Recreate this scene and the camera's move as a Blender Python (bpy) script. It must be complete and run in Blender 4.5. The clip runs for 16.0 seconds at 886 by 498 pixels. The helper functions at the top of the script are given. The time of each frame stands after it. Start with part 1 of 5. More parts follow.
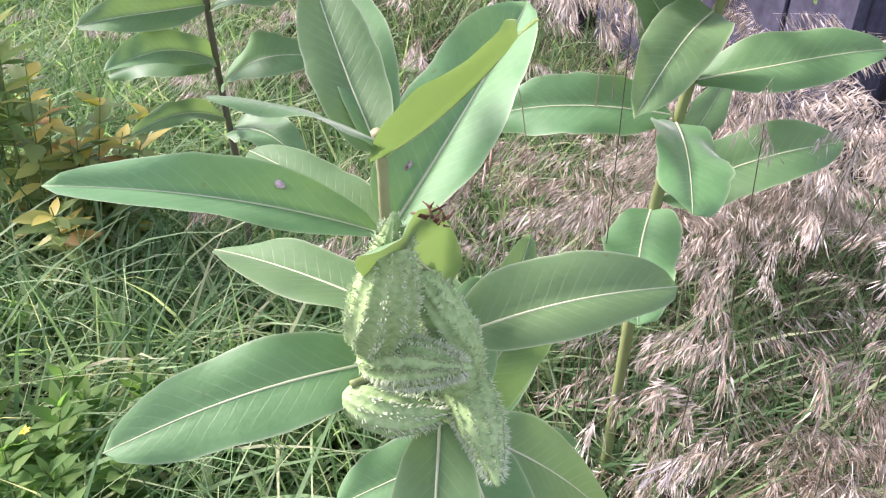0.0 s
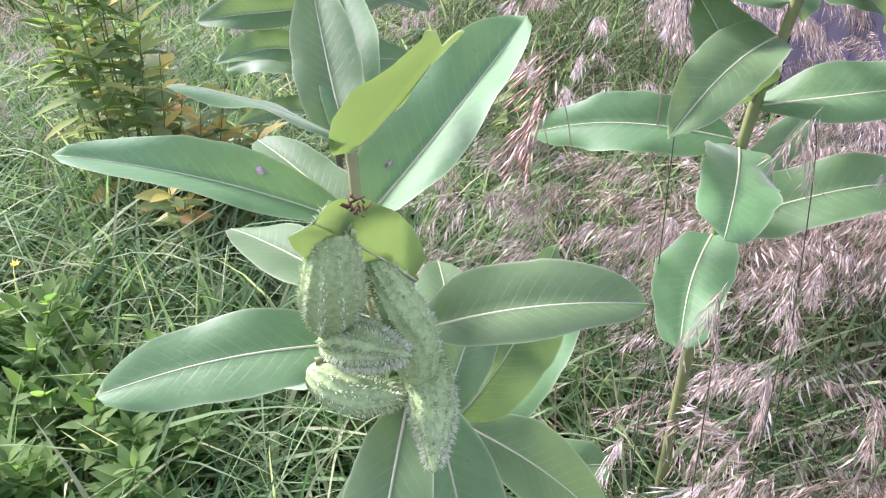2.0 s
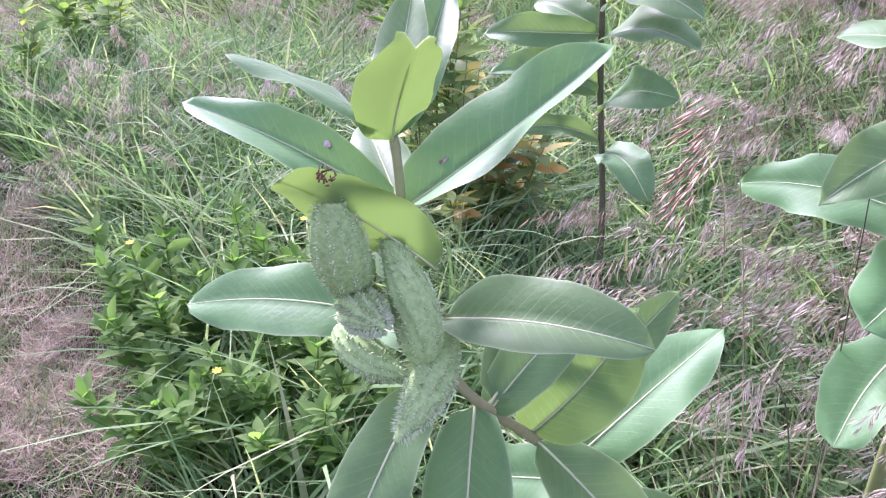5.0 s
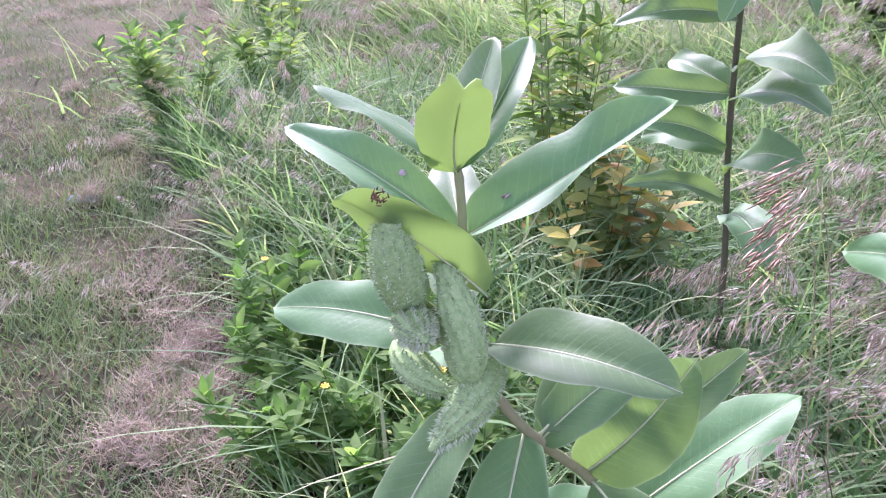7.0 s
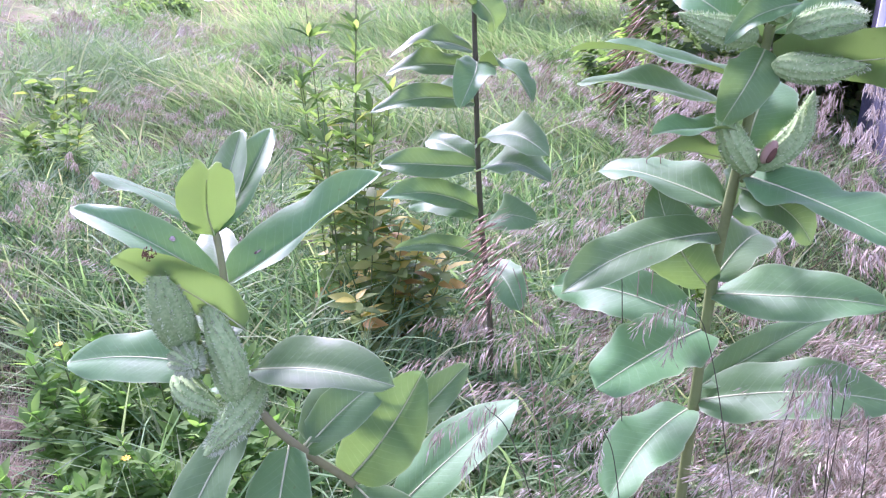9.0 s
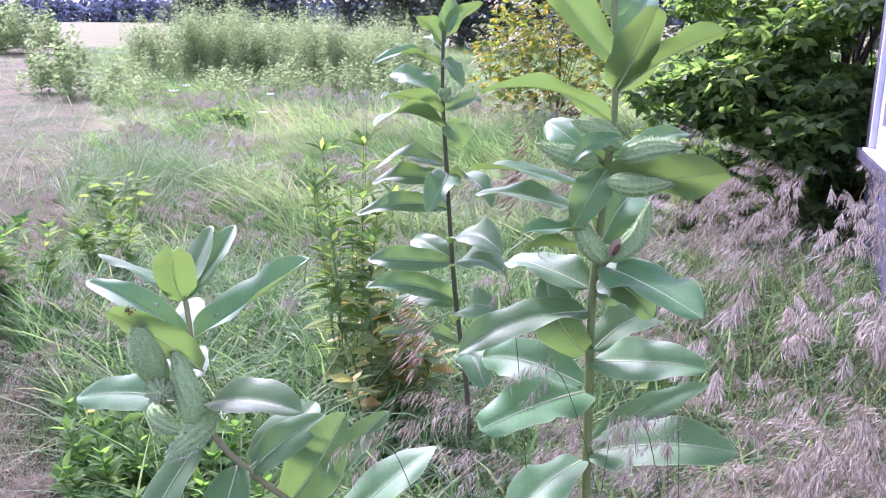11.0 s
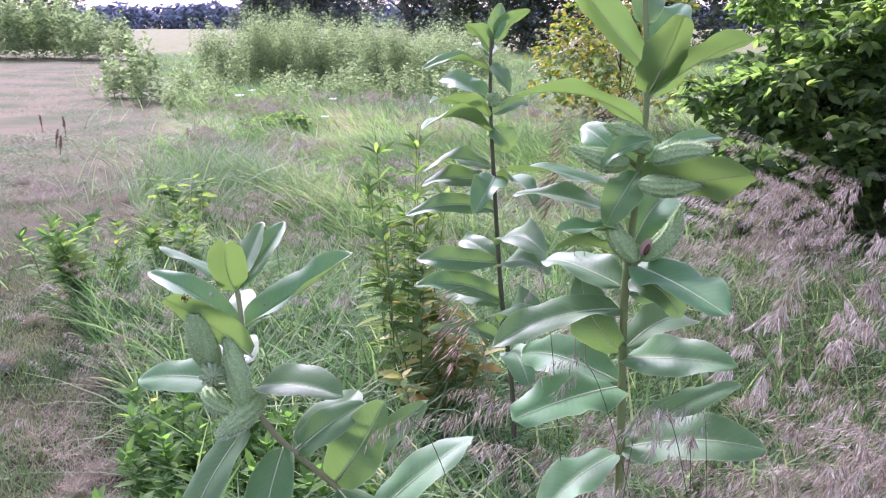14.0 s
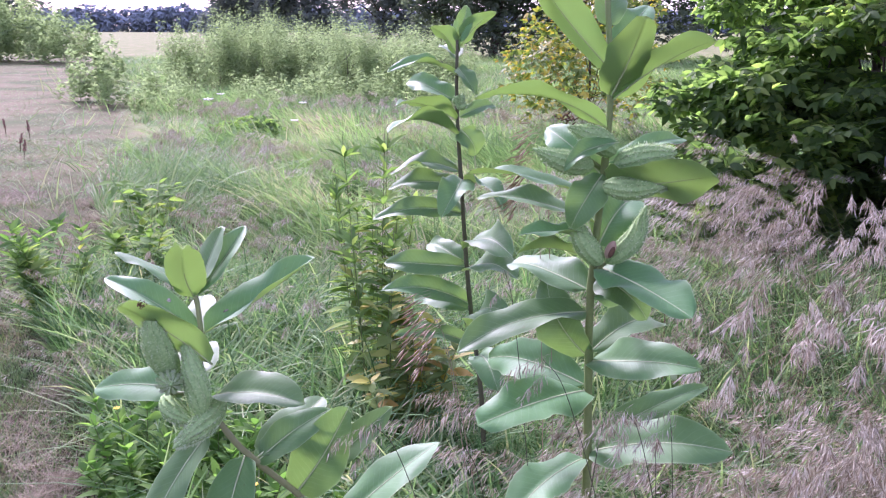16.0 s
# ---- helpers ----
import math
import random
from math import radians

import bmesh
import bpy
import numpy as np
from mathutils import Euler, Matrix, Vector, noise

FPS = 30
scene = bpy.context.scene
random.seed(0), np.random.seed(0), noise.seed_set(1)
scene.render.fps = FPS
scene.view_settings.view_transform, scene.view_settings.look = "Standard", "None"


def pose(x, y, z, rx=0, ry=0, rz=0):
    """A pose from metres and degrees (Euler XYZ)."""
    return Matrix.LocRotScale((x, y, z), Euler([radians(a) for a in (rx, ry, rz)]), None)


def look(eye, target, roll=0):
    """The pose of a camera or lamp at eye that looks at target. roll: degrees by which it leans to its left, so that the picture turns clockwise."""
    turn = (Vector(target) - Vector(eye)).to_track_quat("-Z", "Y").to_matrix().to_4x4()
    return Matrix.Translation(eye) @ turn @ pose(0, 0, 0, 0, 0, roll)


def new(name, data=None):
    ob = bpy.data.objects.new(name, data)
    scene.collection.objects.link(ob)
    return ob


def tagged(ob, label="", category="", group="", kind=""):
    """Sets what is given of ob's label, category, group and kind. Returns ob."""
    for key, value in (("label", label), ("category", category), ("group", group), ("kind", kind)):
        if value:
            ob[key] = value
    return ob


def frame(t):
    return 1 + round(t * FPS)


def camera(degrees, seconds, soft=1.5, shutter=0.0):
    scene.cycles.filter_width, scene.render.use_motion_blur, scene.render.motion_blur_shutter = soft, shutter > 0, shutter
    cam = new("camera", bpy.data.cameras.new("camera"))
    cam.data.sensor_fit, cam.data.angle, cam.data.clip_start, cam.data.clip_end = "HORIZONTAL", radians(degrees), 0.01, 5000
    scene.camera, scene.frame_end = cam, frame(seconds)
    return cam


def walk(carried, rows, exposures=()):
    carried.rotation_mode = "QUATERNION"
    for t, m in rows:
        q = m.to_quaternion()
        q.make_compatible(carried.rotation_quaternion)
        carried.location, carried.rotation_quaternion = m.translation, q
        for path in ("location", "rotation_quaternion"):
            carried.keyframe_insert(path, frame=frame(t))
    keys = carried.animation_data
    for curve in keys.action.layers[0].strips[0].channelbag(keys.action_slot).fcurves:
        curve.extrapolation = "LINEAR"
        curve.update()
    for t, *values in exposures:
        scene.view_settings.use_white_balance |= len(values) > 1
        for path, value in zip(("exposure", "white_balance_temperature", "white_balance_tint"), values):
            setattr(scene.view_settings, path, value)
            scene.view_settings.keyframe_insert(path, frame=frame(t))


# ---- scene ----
cam = camera(55.0, 16.0, soft=1.2)
PATH = [
    (0.0, look((-0.6135, 0.8749, 1.3490), (0.5368, 2.0824, 0.2450), 0.64)),
    (0.5, look((-0.6047, 0.8681, 1.3528), (0.4522, 2.1561, 0.2463), -0.82)),
    (1.0, look((-0.5797, 0.8134, 1.3542), (0.4352, 2.1579, 0.2763), -1.18)),
    (1.5, look((-0.5578, 0.7914, 1.3619), (0.3763, 2.1768, 0.2627), -1.20)),
    (2.0, look((-0.5408, 0.7763, 1.3596), (0.3617, 2.1935, 0.2747), -0.17)),
    (2.5, look((-0.5227, 0.7642, 1.3559), (0.3375, 2.1900, 0.2481), 0.38)),
    (3.0, look((-0.4910, 0.7576, 1.3600), (0.2507, 2.2465, 0.2496), 0.66)),
    (3.5, look((-0.4666, 0.7457, 1.3455), (0.1548, 2.3180, 0.2769), -1.36)),
    (4.0, look((-0.4446, 0.7270, 1.3351), (-0.0081, 2.3799, 0.2973), -1.43)),
    (4.5, look((-0.4081, 0.6767, 1.3501), (-0.0522, 2.3525, 0.3180), -0.40)),
    (5.0, look((-0.3383, 0.6542, 1.3586), (-0.1734, 2.3671, 0.3395), -1.14)),
    (5.2, look((-0.3097, 0.6390, 1.3672), (-0.2376, 2.3639, 0.3576), -1.14)),
    (7.5, look((-0.2609, 0.5913, 1.3688), (-0.4407, 2.3667, 0.4656), -0.93)),
    (8.0, look((-0.2459, 0.5639, 1.3734), (-0.4151, 2.3475, 0.4845), -1.06)),
    (8.5, look((-0.2142, 0.4987, 1.3893), (-0.3178, 2.3133, 0.5548), -0.88)),
    (9.0, look((-0.1994, 0.3949, 1.4253), (0.0612, 2.2311, 0.6767), 0.65)),
    (9.5, look((-0.1851, 0.2998, 1.4625), (0.3435, 2.1173, 0.8163), 0.38)),
    (10.0, look((-0.1262, 0.1989, 1.4785), (0.2204, 2.0767, 0.8837), -1.31)),
    (12.3, look((-0.0038, 0.0018, 1.5048), (0.0737, 1.9466, 1.0444), 0.86)),
    (12.5, look((-0.0060, -0.0017, 1.4989), (0.0690, 1.9441, 1.0425), 0.47)),
    (13.0, look((-0.0039, -0.0042, 1.5042), (0.0324, 1.9357, 1.0191), -0.53)),
    (13.5, look((0.0012, 0.0008, 1.5015), (0.0232, 1.9339, 0.9890), -0.22)),
    (14.0, look((-0.0020, -0.0048, 1.5013), (0.0003, 1.9293, 0.9920), -0.02)),
    (14.5, look((0.0000, 0.0000, 1.5000), (0.0000, 1.9363, 0.9992), 0.00)),
    (15.0, look((0.0016, 0.0032, 1.4991), (0.0355, 1.9400, 1.0014), -0.10)),
    (15.5, look((0.0012, 0.0037, 1.4986), (0.0529, 1.9399, 1.0003), -0.27)),
    (16.0, look((0.0117, 0.0109, 1.4971), (0.0792, 1.9460, 0.9964), 0.16)),
]
walk(cam, PATH, exposures=[(0.0, 1.93, 6200, 47), (2.0, 1.98, 5920, 55), (5.0, 2.02, 5700, 60), (8.0, 2.0, 5640, 61), (9.0, 2.05, 5470, 65), (10.0, 2.05, 5420, 64), (12.5, 1.71, 5640, 57), (16.0, 1.69, 5640, 56)])

# ---- world and sun: bright thin overcast, light from behind and to the left ----
world = bpy.data.worlds.new("sky")
scene.world = world
world.use_nodes = True
wn, wl = world.node_tree.nodes, world.node_tree.links
sky = wn.new("ShaderNodeTexSky")
sky.sky_type = "NISHITA"
sky.sun_disc = False
sky.sun_elevation, sky.sun_rotation = radians(34), radians(-25)
sky.dust_density, sky.air_density, sky.ozone_density = 1.0, 1.0, 1.0
veil = wn.new("ShaderNodeMix")
veil.data_type = "RGBA"
veil.inputs[0].default_value, veil.inputs[7].default_value = 0.65, (3.0, 3.15, 3.7, 1)
wl.new(sky.outputs[0], veil.inputs[6])
wl.new(veil.outputs[2], wn["Background"].inputs[0])
wn["Background"].inputs[1].default_value = 0.140
sun = new("sun", bpy.data.lights.new("sun", "SUN"))
sun.data.energy, sun.data.angle, sun.data.color = 3.3, radians(14), (1.0, 0.95, 0.88)
sun.matrix_world = look((-1.69, 3.63, 2.7), (0, 0, 0))


# ---- materials ----
def nodes_of(name):
    m = bpy.data.materials.new(name)
    m.use_nodes = True
    nt = m.node_tree
    return m, nt.nodes, nt.links, nt.nodes["Principled BSDF"]


def ramp(n, stops):
    r = n.new("ShaderNodeValToRGB")
    e = r.color_ramp.elements
    e[0].position, e[0].color = stops[0][0], (*stops[0][1], 1)
    e[1].position, e[1].color = stops[-1][0], (*stops[-1][1], 1)
    for p, c in stops[1:-1]:
        x = e.new(p)
        x.color = (*c, 1)
    return r


def math_node(n, l, op, a, b=None):
    x = n.new("ShaderNodeMath")
    x.operation = op
    for k, v in enumerate((a, b)):
        if v is None:
            continue
        if isinstance(v, (int, float)):
            x.inputs[k].default_value = v
        else:
            l.new(v, x.inputs[k])
    return x.outputs[0]


def mix_node(n, l, kind, fac, a, b):
    x = n.new("ShaderNodeMix")
    x.data_type, x.blend_type = "RGBA", kind
    for k, v in ((0, fac), (6, a), (7, b)):
        if isinstance(v, (int, float)):
            x.inputs[k].default_value = v
        elif isinstance(v, tuple):
            x.inputs[k].default_value = (*v, 1)
        else:
            l.new(v, x.inputs[k])
    return x.outputs[2]


def noise_node(n, l, scale, detail=4, coord=None):
    x = n.new("ShaderNodeTexNoise")
    x.inputs["Scale"].default_value, x.inputs["Detail"].default_value = scale, detail
    if coord is None:
        coord = n.new("ShaderNodeTexCoord").outputs["Object"]
    l.new(coord, x.inputs["Vector"])
    return x.outputs["Fac"]


def thin(n, l, b, colour, amount, tint=(1.2, 1.25, 0.5)):
    """Lets light through a leaf: the principled shader mixed with a translucent one of a yellower colour."""
    tr = n.new("ShaderNodeBsdfTranslucent")
    l.new(mix_node(n, l, "MULTIPLY", 1.0, colour, tint), tr.inputs[0])
    mx = n.new("ShaderNodeMixShader")
    mx.inputs[0].default_value = amount
    l.new(b.outputs[0], mx.inputs[1])
    l.new(tr.outputs[0], mx.inputs[2])
    l.new(mx.outputs[0], n["Material Output"].inputs[0])


def leaf_material(name, dark, light, vein, rough, through_light, veins=0.55, sheen=0.15, gloss=0.45, tint=(0.60, 0.77, 0.28)):
    """A broad leaf: UV x runs base to tip, UV y -1 to 1 across."""
    m, n, l, b = nodes_of(name)
    uv = n.new("ShaderNodeUVMap")
    sep = n.new("ShaderNodeSeparateXYZ")
    l.new(uv.outputs[0], sep.inputs[0])
    av = math_node(n, l, "ABSOLUTE", sep.outputs[1])
    wob = noise_node(n, l, 30.0, 2)
    k = math_node(n, l, "SUBTRACT", sep.outputs[0], math_node(n, l, "MULTIPLY", av, 0.16))
    k = math_node(n, l, "ADD", k, math_node(n, l, "MULTIPLY", wob, 0.035))
    s = math_node(n, l, "SINE", math_node(n, l, "MULTIPLY", k, 2 * math.pi * 17))
    s = math_node(n, l, "POWER", math_node(n, l, "MAXIMUM", s, 0.0), 16.0)
    fade = math_node(n, l, "SUBTRACT", 1.0, av)
    s = math_node(n, l, "MULTIPLY", s, math_node(n, l, "MULTIPLY", fade, veins))
    big = noise_node(n, l, 22.0, 5)
    fine = noise_node(n, l, 260.0, 4)
    r = ramp(n, [(0.3, dark), (0.72, light)])
    mixf = math_node(n, l, "ADD", math_node(n, l, "MULTIPLY", big, 0.75), math_node(n, l, "MULTIPLY", fine, 0.25))
    l.new(mixf, r.inputs[0])
    rnd = n.new("ShaderNodeObjectInfo").outputs["Random"]
    hue = n.new("ShaderNodeHueSaturation")
    l.new(math_node(n, l, "ADD", math_node(n, l, "MULTIPLY", rnd, 0.03), 0.485), hue.inputs[0])
    l.new(math_node(n, l, "ADD", math_node(n, l, "MULTIPLY", rnd, 0.3), 0.85), hue.inputs[2])
    l.new(r.outputs[0], hue.inputs[4])
    col = mix_node(n, l, "MIX", s, hue.outputs[0], vein)
    edge = math_node(n, l, "POWER", av, 40.0)
    col = mix_node(n, l, "MIX", math_node(n, l, "MULTIPLY", edge, 0.75), col, vein)
    spot = noise_node(n, l, 75.0, 2)
    sp = math_node(n, l, "GREATER_THAN", spot, 0.745)
    col = mix_node(n, l, "MIX", math_node(n, l, "MULTIPLY", sp, 0.5), col, (0.10, 0.075, 0.03))
    l.new(col, b.inputs["Base Color"])
    b.inputs["Roughness"].default_value = rough
    bump = n.new("ShaderNodeBump")
    bump.inputs["Strength"].default_value, bump.inputs["Distance"].default_value = 0.4, 0.003
    l.new(math_node(n, l, "ADD", math_node(n, l, "MULTIPLY", s, -0.5), math_node(n, l, "ADD", math_node(n, l, "MULTIPLY", fine, 0.25), math_node(n, l, "MULTIPLY", big, 0.9))), bump.inputs["Height"])
    l.new(bump.outputs[0], b.inputs["Normal"])
    glow = mix_node(n, l, "MIX", math_node(n, l, "MULTIPLY", s, 0.5), tint, (0.80, 0.90, 0.45))
    thin(n, l, b, glow, through_light, (1.0, 1.0, 1.0))
    b.inputs["Specular IOR Level"].default_value = gloss
    b.inputs["Sheen Weight"].default_value, b.inputs["Sheen Roughness"].default_value = sheen, 0.30
    return m


def plant_material(name, stops, rough=0.6, through_light=0.0, scale=60.0, bump=0.3, island=0.5, tint=(1.2, 1.25, 0.5), patches=1.0):
    """Stems, blades, seeds, small leaves: a ramp over the piece's own random and a grain."""
    m, n, l, b = nodes_of(name)
    g = noise_node(n, l, scale, 5)
    if patches != 1.0:
        g = math_node(n, l, "ADD", math_node(n, l, "MULTIPLY", math_node(n, l, "SUBTRACT", g, 0.5), patches), 0.5)
    isl = n.new("ShaderNodeNewGeometry").outputs["Random Per Island"]
    v = math_node(n, l, "ADD", math_node(n, l, "MULTIPLY", g, 1 - island), math_node(n, l, "MULTIPLY", isl, island))
    r = ramp(n, stops)
    l.new(v, r.inputs[0])
    l.new(r.outputs[0], b.inputs["Base Color"])
    b.inputs["Roughness"].default_value, b.inputs["Specular IOR Level"].default_value = rough, 0.22
    if bump:
        bp = n.new("ShaderNodeBump")
        bp.inputs["Strength"].default_value, bp.inputs["Distance"].default_value = bump, 0.002
        l.new(g, bp.inputs["Height"])
        l.new(bp.outputs[0], b.inputs["Normal"])
    if through_light:
        thin(n, l, b, r.outputs[0], through_light, tint)
    return m


M_TOP = leaf_material("milkweed_leaf_top", (0.059, 0.158, 0.050), (0.110, 0.238, 0.087), (0.40, 0.48, 0.28), 0.56, 0.20, 0.20, 0.20, 0.30, (0.58, 0.80, 0.28))
M_UNDER = leaf_material("milkweed_leaf_underside", (0.250, 0.375, 0.160), (0.335, 0.470, 0.220), (0.52, 0.58, 0.34), 0.6, 0.78, 0.14, 0.4, 0.35, (0.62, 0.79, 0.40))
M_RIB = plant_material("leaf_midrib", [(0.3, (0.36, 0.43, 0.22)), (0.8, (0.52, 0.58, 0.34))], 0.6)
M_STEM_G = plant_material("green_stem", [(0.3, (0.10, 0.15, 0.045)), (0.7, (0.17, 0.22, 0.075))], 0.55, scale=90)
M_STEM_B = plant_material("brownish_stem", [(0.3, (0.13, 0.16, 0.06)), (0.7, (0.24, 0.255, 0.12))], 0.6, scale=90)
M_STEM_D = plant_material("dark_stem", [(0.3, (0.045, 0.055, 0.03)), (0.7, (0.10, 0.10, 0.055))], 0.6, scale=90)
M_POD = plant_material("pod_skin", [(0.3, (0.175, 0.308, 0.100)), (0.7, (0.315, 0.458, 0.185))], 0.75, scale=240, bump=0.35, island=0.0)
M_FUZZ = plant_material("pod_fuzz", [(0.2, (0.43, 0.55, 0.32)), (0.8, (0.67, 0.76, 0.52))], 0.85, 0.35, scale=140, bump=0, island=0.7, tint=(1.0, 1.05, 0.8))
M_RUST = plant_material("rusty_seed", [(0.2, (0.16, 0.085, 0.06)), (0.8, (0.30, 0.18, 0.13))], 0.8, bump=0)
M_DRY = plant_material("withered_brown", [(0.2, (0.055, 0.03, 0.016)), (0.8, (0.19, 0.11, 0.06))], 0.8, scale=200)
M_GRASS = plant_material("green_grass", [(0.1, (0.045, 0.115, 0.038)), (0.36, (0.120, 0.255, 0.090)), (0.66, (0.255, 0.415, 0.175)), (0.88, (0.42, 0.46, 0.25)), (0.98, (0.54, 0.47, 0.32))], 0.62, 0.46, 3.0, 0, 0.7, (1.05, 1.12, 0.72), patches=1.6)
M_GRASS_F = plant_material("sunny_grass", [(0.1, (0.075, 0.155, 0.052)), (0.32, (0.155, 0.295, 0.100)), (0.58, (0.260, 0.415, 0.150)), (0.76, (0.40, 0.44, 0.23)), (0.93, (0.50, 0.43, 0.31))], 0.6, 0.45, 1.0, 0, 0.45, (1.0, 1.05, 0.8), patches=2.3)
M_MOWN = plant_material("mown_turf", [(0.1, (0.06, 0.125, 0.04)), (0.4, (0.135, 0.240, 0.078)), (0.68, (0.23, 0.315, 0.13)), (0.84, (0.36, 0.325, 0.20)), (0.97, (0.50, 0.44, 0.30))], 0.7, 0.2, 2.2, 0, 0.6, (1.1, 1.1, 0.7), patches=2.2)
M_HEAP = plant_material("pink_clippings", [(0.1, (0.21, 0.175, 0.105)), (0.5, (0.35, 0.298, 0.195)), (0.95, (0.53, 0.475, 0.34))], 0.75, 0.15, 6.0, 0, 0.7, (1, 0.97, 0.9))
M_STRAW = plant_material("dry_straw", [(0.1, (0.17, 0.125, 0.08)), (0.5, (0.31, 0.245, 0.165)), (0.95, (0.52, 0.45, 0.33))], 0.7, 0.2, 5.0, 0, 0.8, (1, 1, 0.9))
M_SEED = plant_material("brome_seed", [(0.15, (0.150, 0.114, 0.064)), (0.38, (0.30, 0.262, 0.175)), (0.62, (0.475, 0.450, 0.342)), (0.92, (0.74, 0.73, 0.61))], 0.65, 0.2, 2.6, 0, 0.5, (1, 1.0, 0.90), patches=1.8)
M_CLIP = plant_material("rosy_clippings", [(0.1, (0.14, 0.105, 0.07)), (0.5, (0.235, 0.185, 0.13)), (0.95, (0.41, 0.345, 0.265))], 0.75, 0.15, 6.0, 0, 0.6, (1, 0.95, 0.9))
# old straw, its colour taken near black for the deep shade under the brome
M_THATCH = plant_material("shade_dark_thatch", [(0.1, (0.030, 0.024, 0.016)), (0.55, (0.085, 0.066, 0.045)), (0.95, (0.28, 0.225, 0.16))], 0.75, 0.1, 5.0, 0, 0.8, (1, 1, 0.9))
M_SCAR = plant_material("insect_scar", [(0.34, (0.10, 0.055, 0.04)), (0.50, (0.38, 0.31, 0.26)), (0.7, (0.62, 0.58, 0.52))], 0.8, scale=300)
M_CULM = plant_material("dull_straw", [(0.1, (0.050, 0.058, 0.028)), (0.5, (0.115, 0.115, 0.060)), (0.95, (0.26, 0.225, 0.14))], 0.7, 0.15, 5.0, 0, 0.8, (1, 1, 0.9))
M_SEED_T = plant_material("tan_seed", [(0.1, (0.30, 0.20, 0.12)), (0.5, (0.46, 0.35, 0.24)), (0.95, (0.68, 0.58, 0.43))], 0.65, 0.25, 5.0, 0, 0.75, (1, 0.95, 0.8))
M_FORB = plant_material("forb_leaf", [(0.1, (0.06, 0.13, 0.04)), (0.5, (0.12, 0.235, 0.065)), (0.9, (0.27, 0.40, 0.11))], 0.55, 0.35, 9.0, 0, 0.8)
M_FORB_L = plant_material("light_forb_leaf", [(0.1, (0.075, 0.175, 0.045)), (0.5, (0.145, 0.29, 0.080)), (0.9, (0.27, 0.42, 0.13))], 0.8, 0.6, 9.0, 0, 0.8, (1.0, 1.15, 0.55))
M_FORB_Y = plant_material("yellowing_leaf", [(0.1, (0.12, 0.20, 0.055)), (0.5, (0.21, 0.30, 0.085)), (0.78, (0.50, 0.45, 0.09)), (0.97, (0.36, 0.21, 0.07))], 0.55, 0.35, 6.0, 0, 0.85)
M_GOLD = plant_material("goldenrod_leaf", [(0.1, (0.105, 0.200, 0.062)), (0.5, (0.200, 0.345, 0.108)), (0.85, (0.34, 0.46, 0.15)), (0.97, (0.56, 0.48, 0.13))], 0.85, 0.55, 9.0, 0, 0.8, (1.0, 1.08, 0.55))
M_TREE = plant_material("tree_leaf", [(0.15, (0.065, 0.120, 0.050)), (0.45, (0.13, 0.23, 0.080)), (0.7, (0.24, 0.375, 0.115)), (0.9, (0.42, 0.55, 0.17))], 0.6, 0.7, 1.5, 0, 0.55, (1.05, 1.15, 0.6), patches=1.5)
M_BUSH = plant_material("bush_leaf", [(0.1, (0.155, 0.235, 0.110)), (0.5, (0.255, 0.360, 0.175)), (0.86, (0.34, 0.44, 0.23)), (0.97, (0.42, 0.37, 0.24))], 0.9, 0.75, 0.8, 0, 0.6, (1.0, 1.03, 0.8), patches=1.8)
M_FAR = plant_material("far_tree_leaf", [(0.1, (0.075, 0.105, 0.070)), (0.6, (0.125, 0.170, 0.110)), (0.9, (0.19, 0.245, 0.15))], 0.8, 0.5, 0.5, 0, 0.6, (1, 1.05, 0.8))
# distance haze is put into these two leaf colours: bluish wood, paler trees
M_HAZE = plant_material("haze_painted_wood", [(0.1, (0.19, 0.245, 0.28)), (0.9, (0.27, 0.33, 0.36))], 0.9, 0.0, 0.5, 0, 0.6)
M_HAZY = plant_material("haze_painted_leaf", [(0.1, (0.10, 0.135, 0.12)), (0.9, (0.19, 0.235, 0.19))], 0.8, 0.4, 0.5, 0, 0.6, (1, 1, 0.9))
M_BARK = plant_material("bark", [(0.2, (0.05, 0.04, 0.032)), (0.8, (0.14, 0.115, 0.09))], 0.9, scale=25, bump=0.8)
M_YEL = plant_material("yellow_petal", [(0.2, (0.65, 0.42, 0.02)), (0.8, (0.80, 0.60, 0.05))], 0.6, bump=0)
M_WHITE = plant_material("white_petal", [(0.2, (0.75, 0.75, 0.70)), (0.8, (0.85, 0.85, 0.82))], 0.7, bump=0)

# the track's edge: x = EDGE_A at y = 0, then three slopes that change at y = 4.6 and 10.5
EDGE_A, EDGE_B, EDGE_C, EDGE_D = 0.05, -0.435, -0.22, -0.36


def edge_x(y):
    return EDGE_A + EDGE_B * np.minimum(y, 4.6) + EDGE_C * np.clip(y - 4.6, 0.0, 5.9) + EDGE_D * np.maximum(y - 10.5, 0.0)


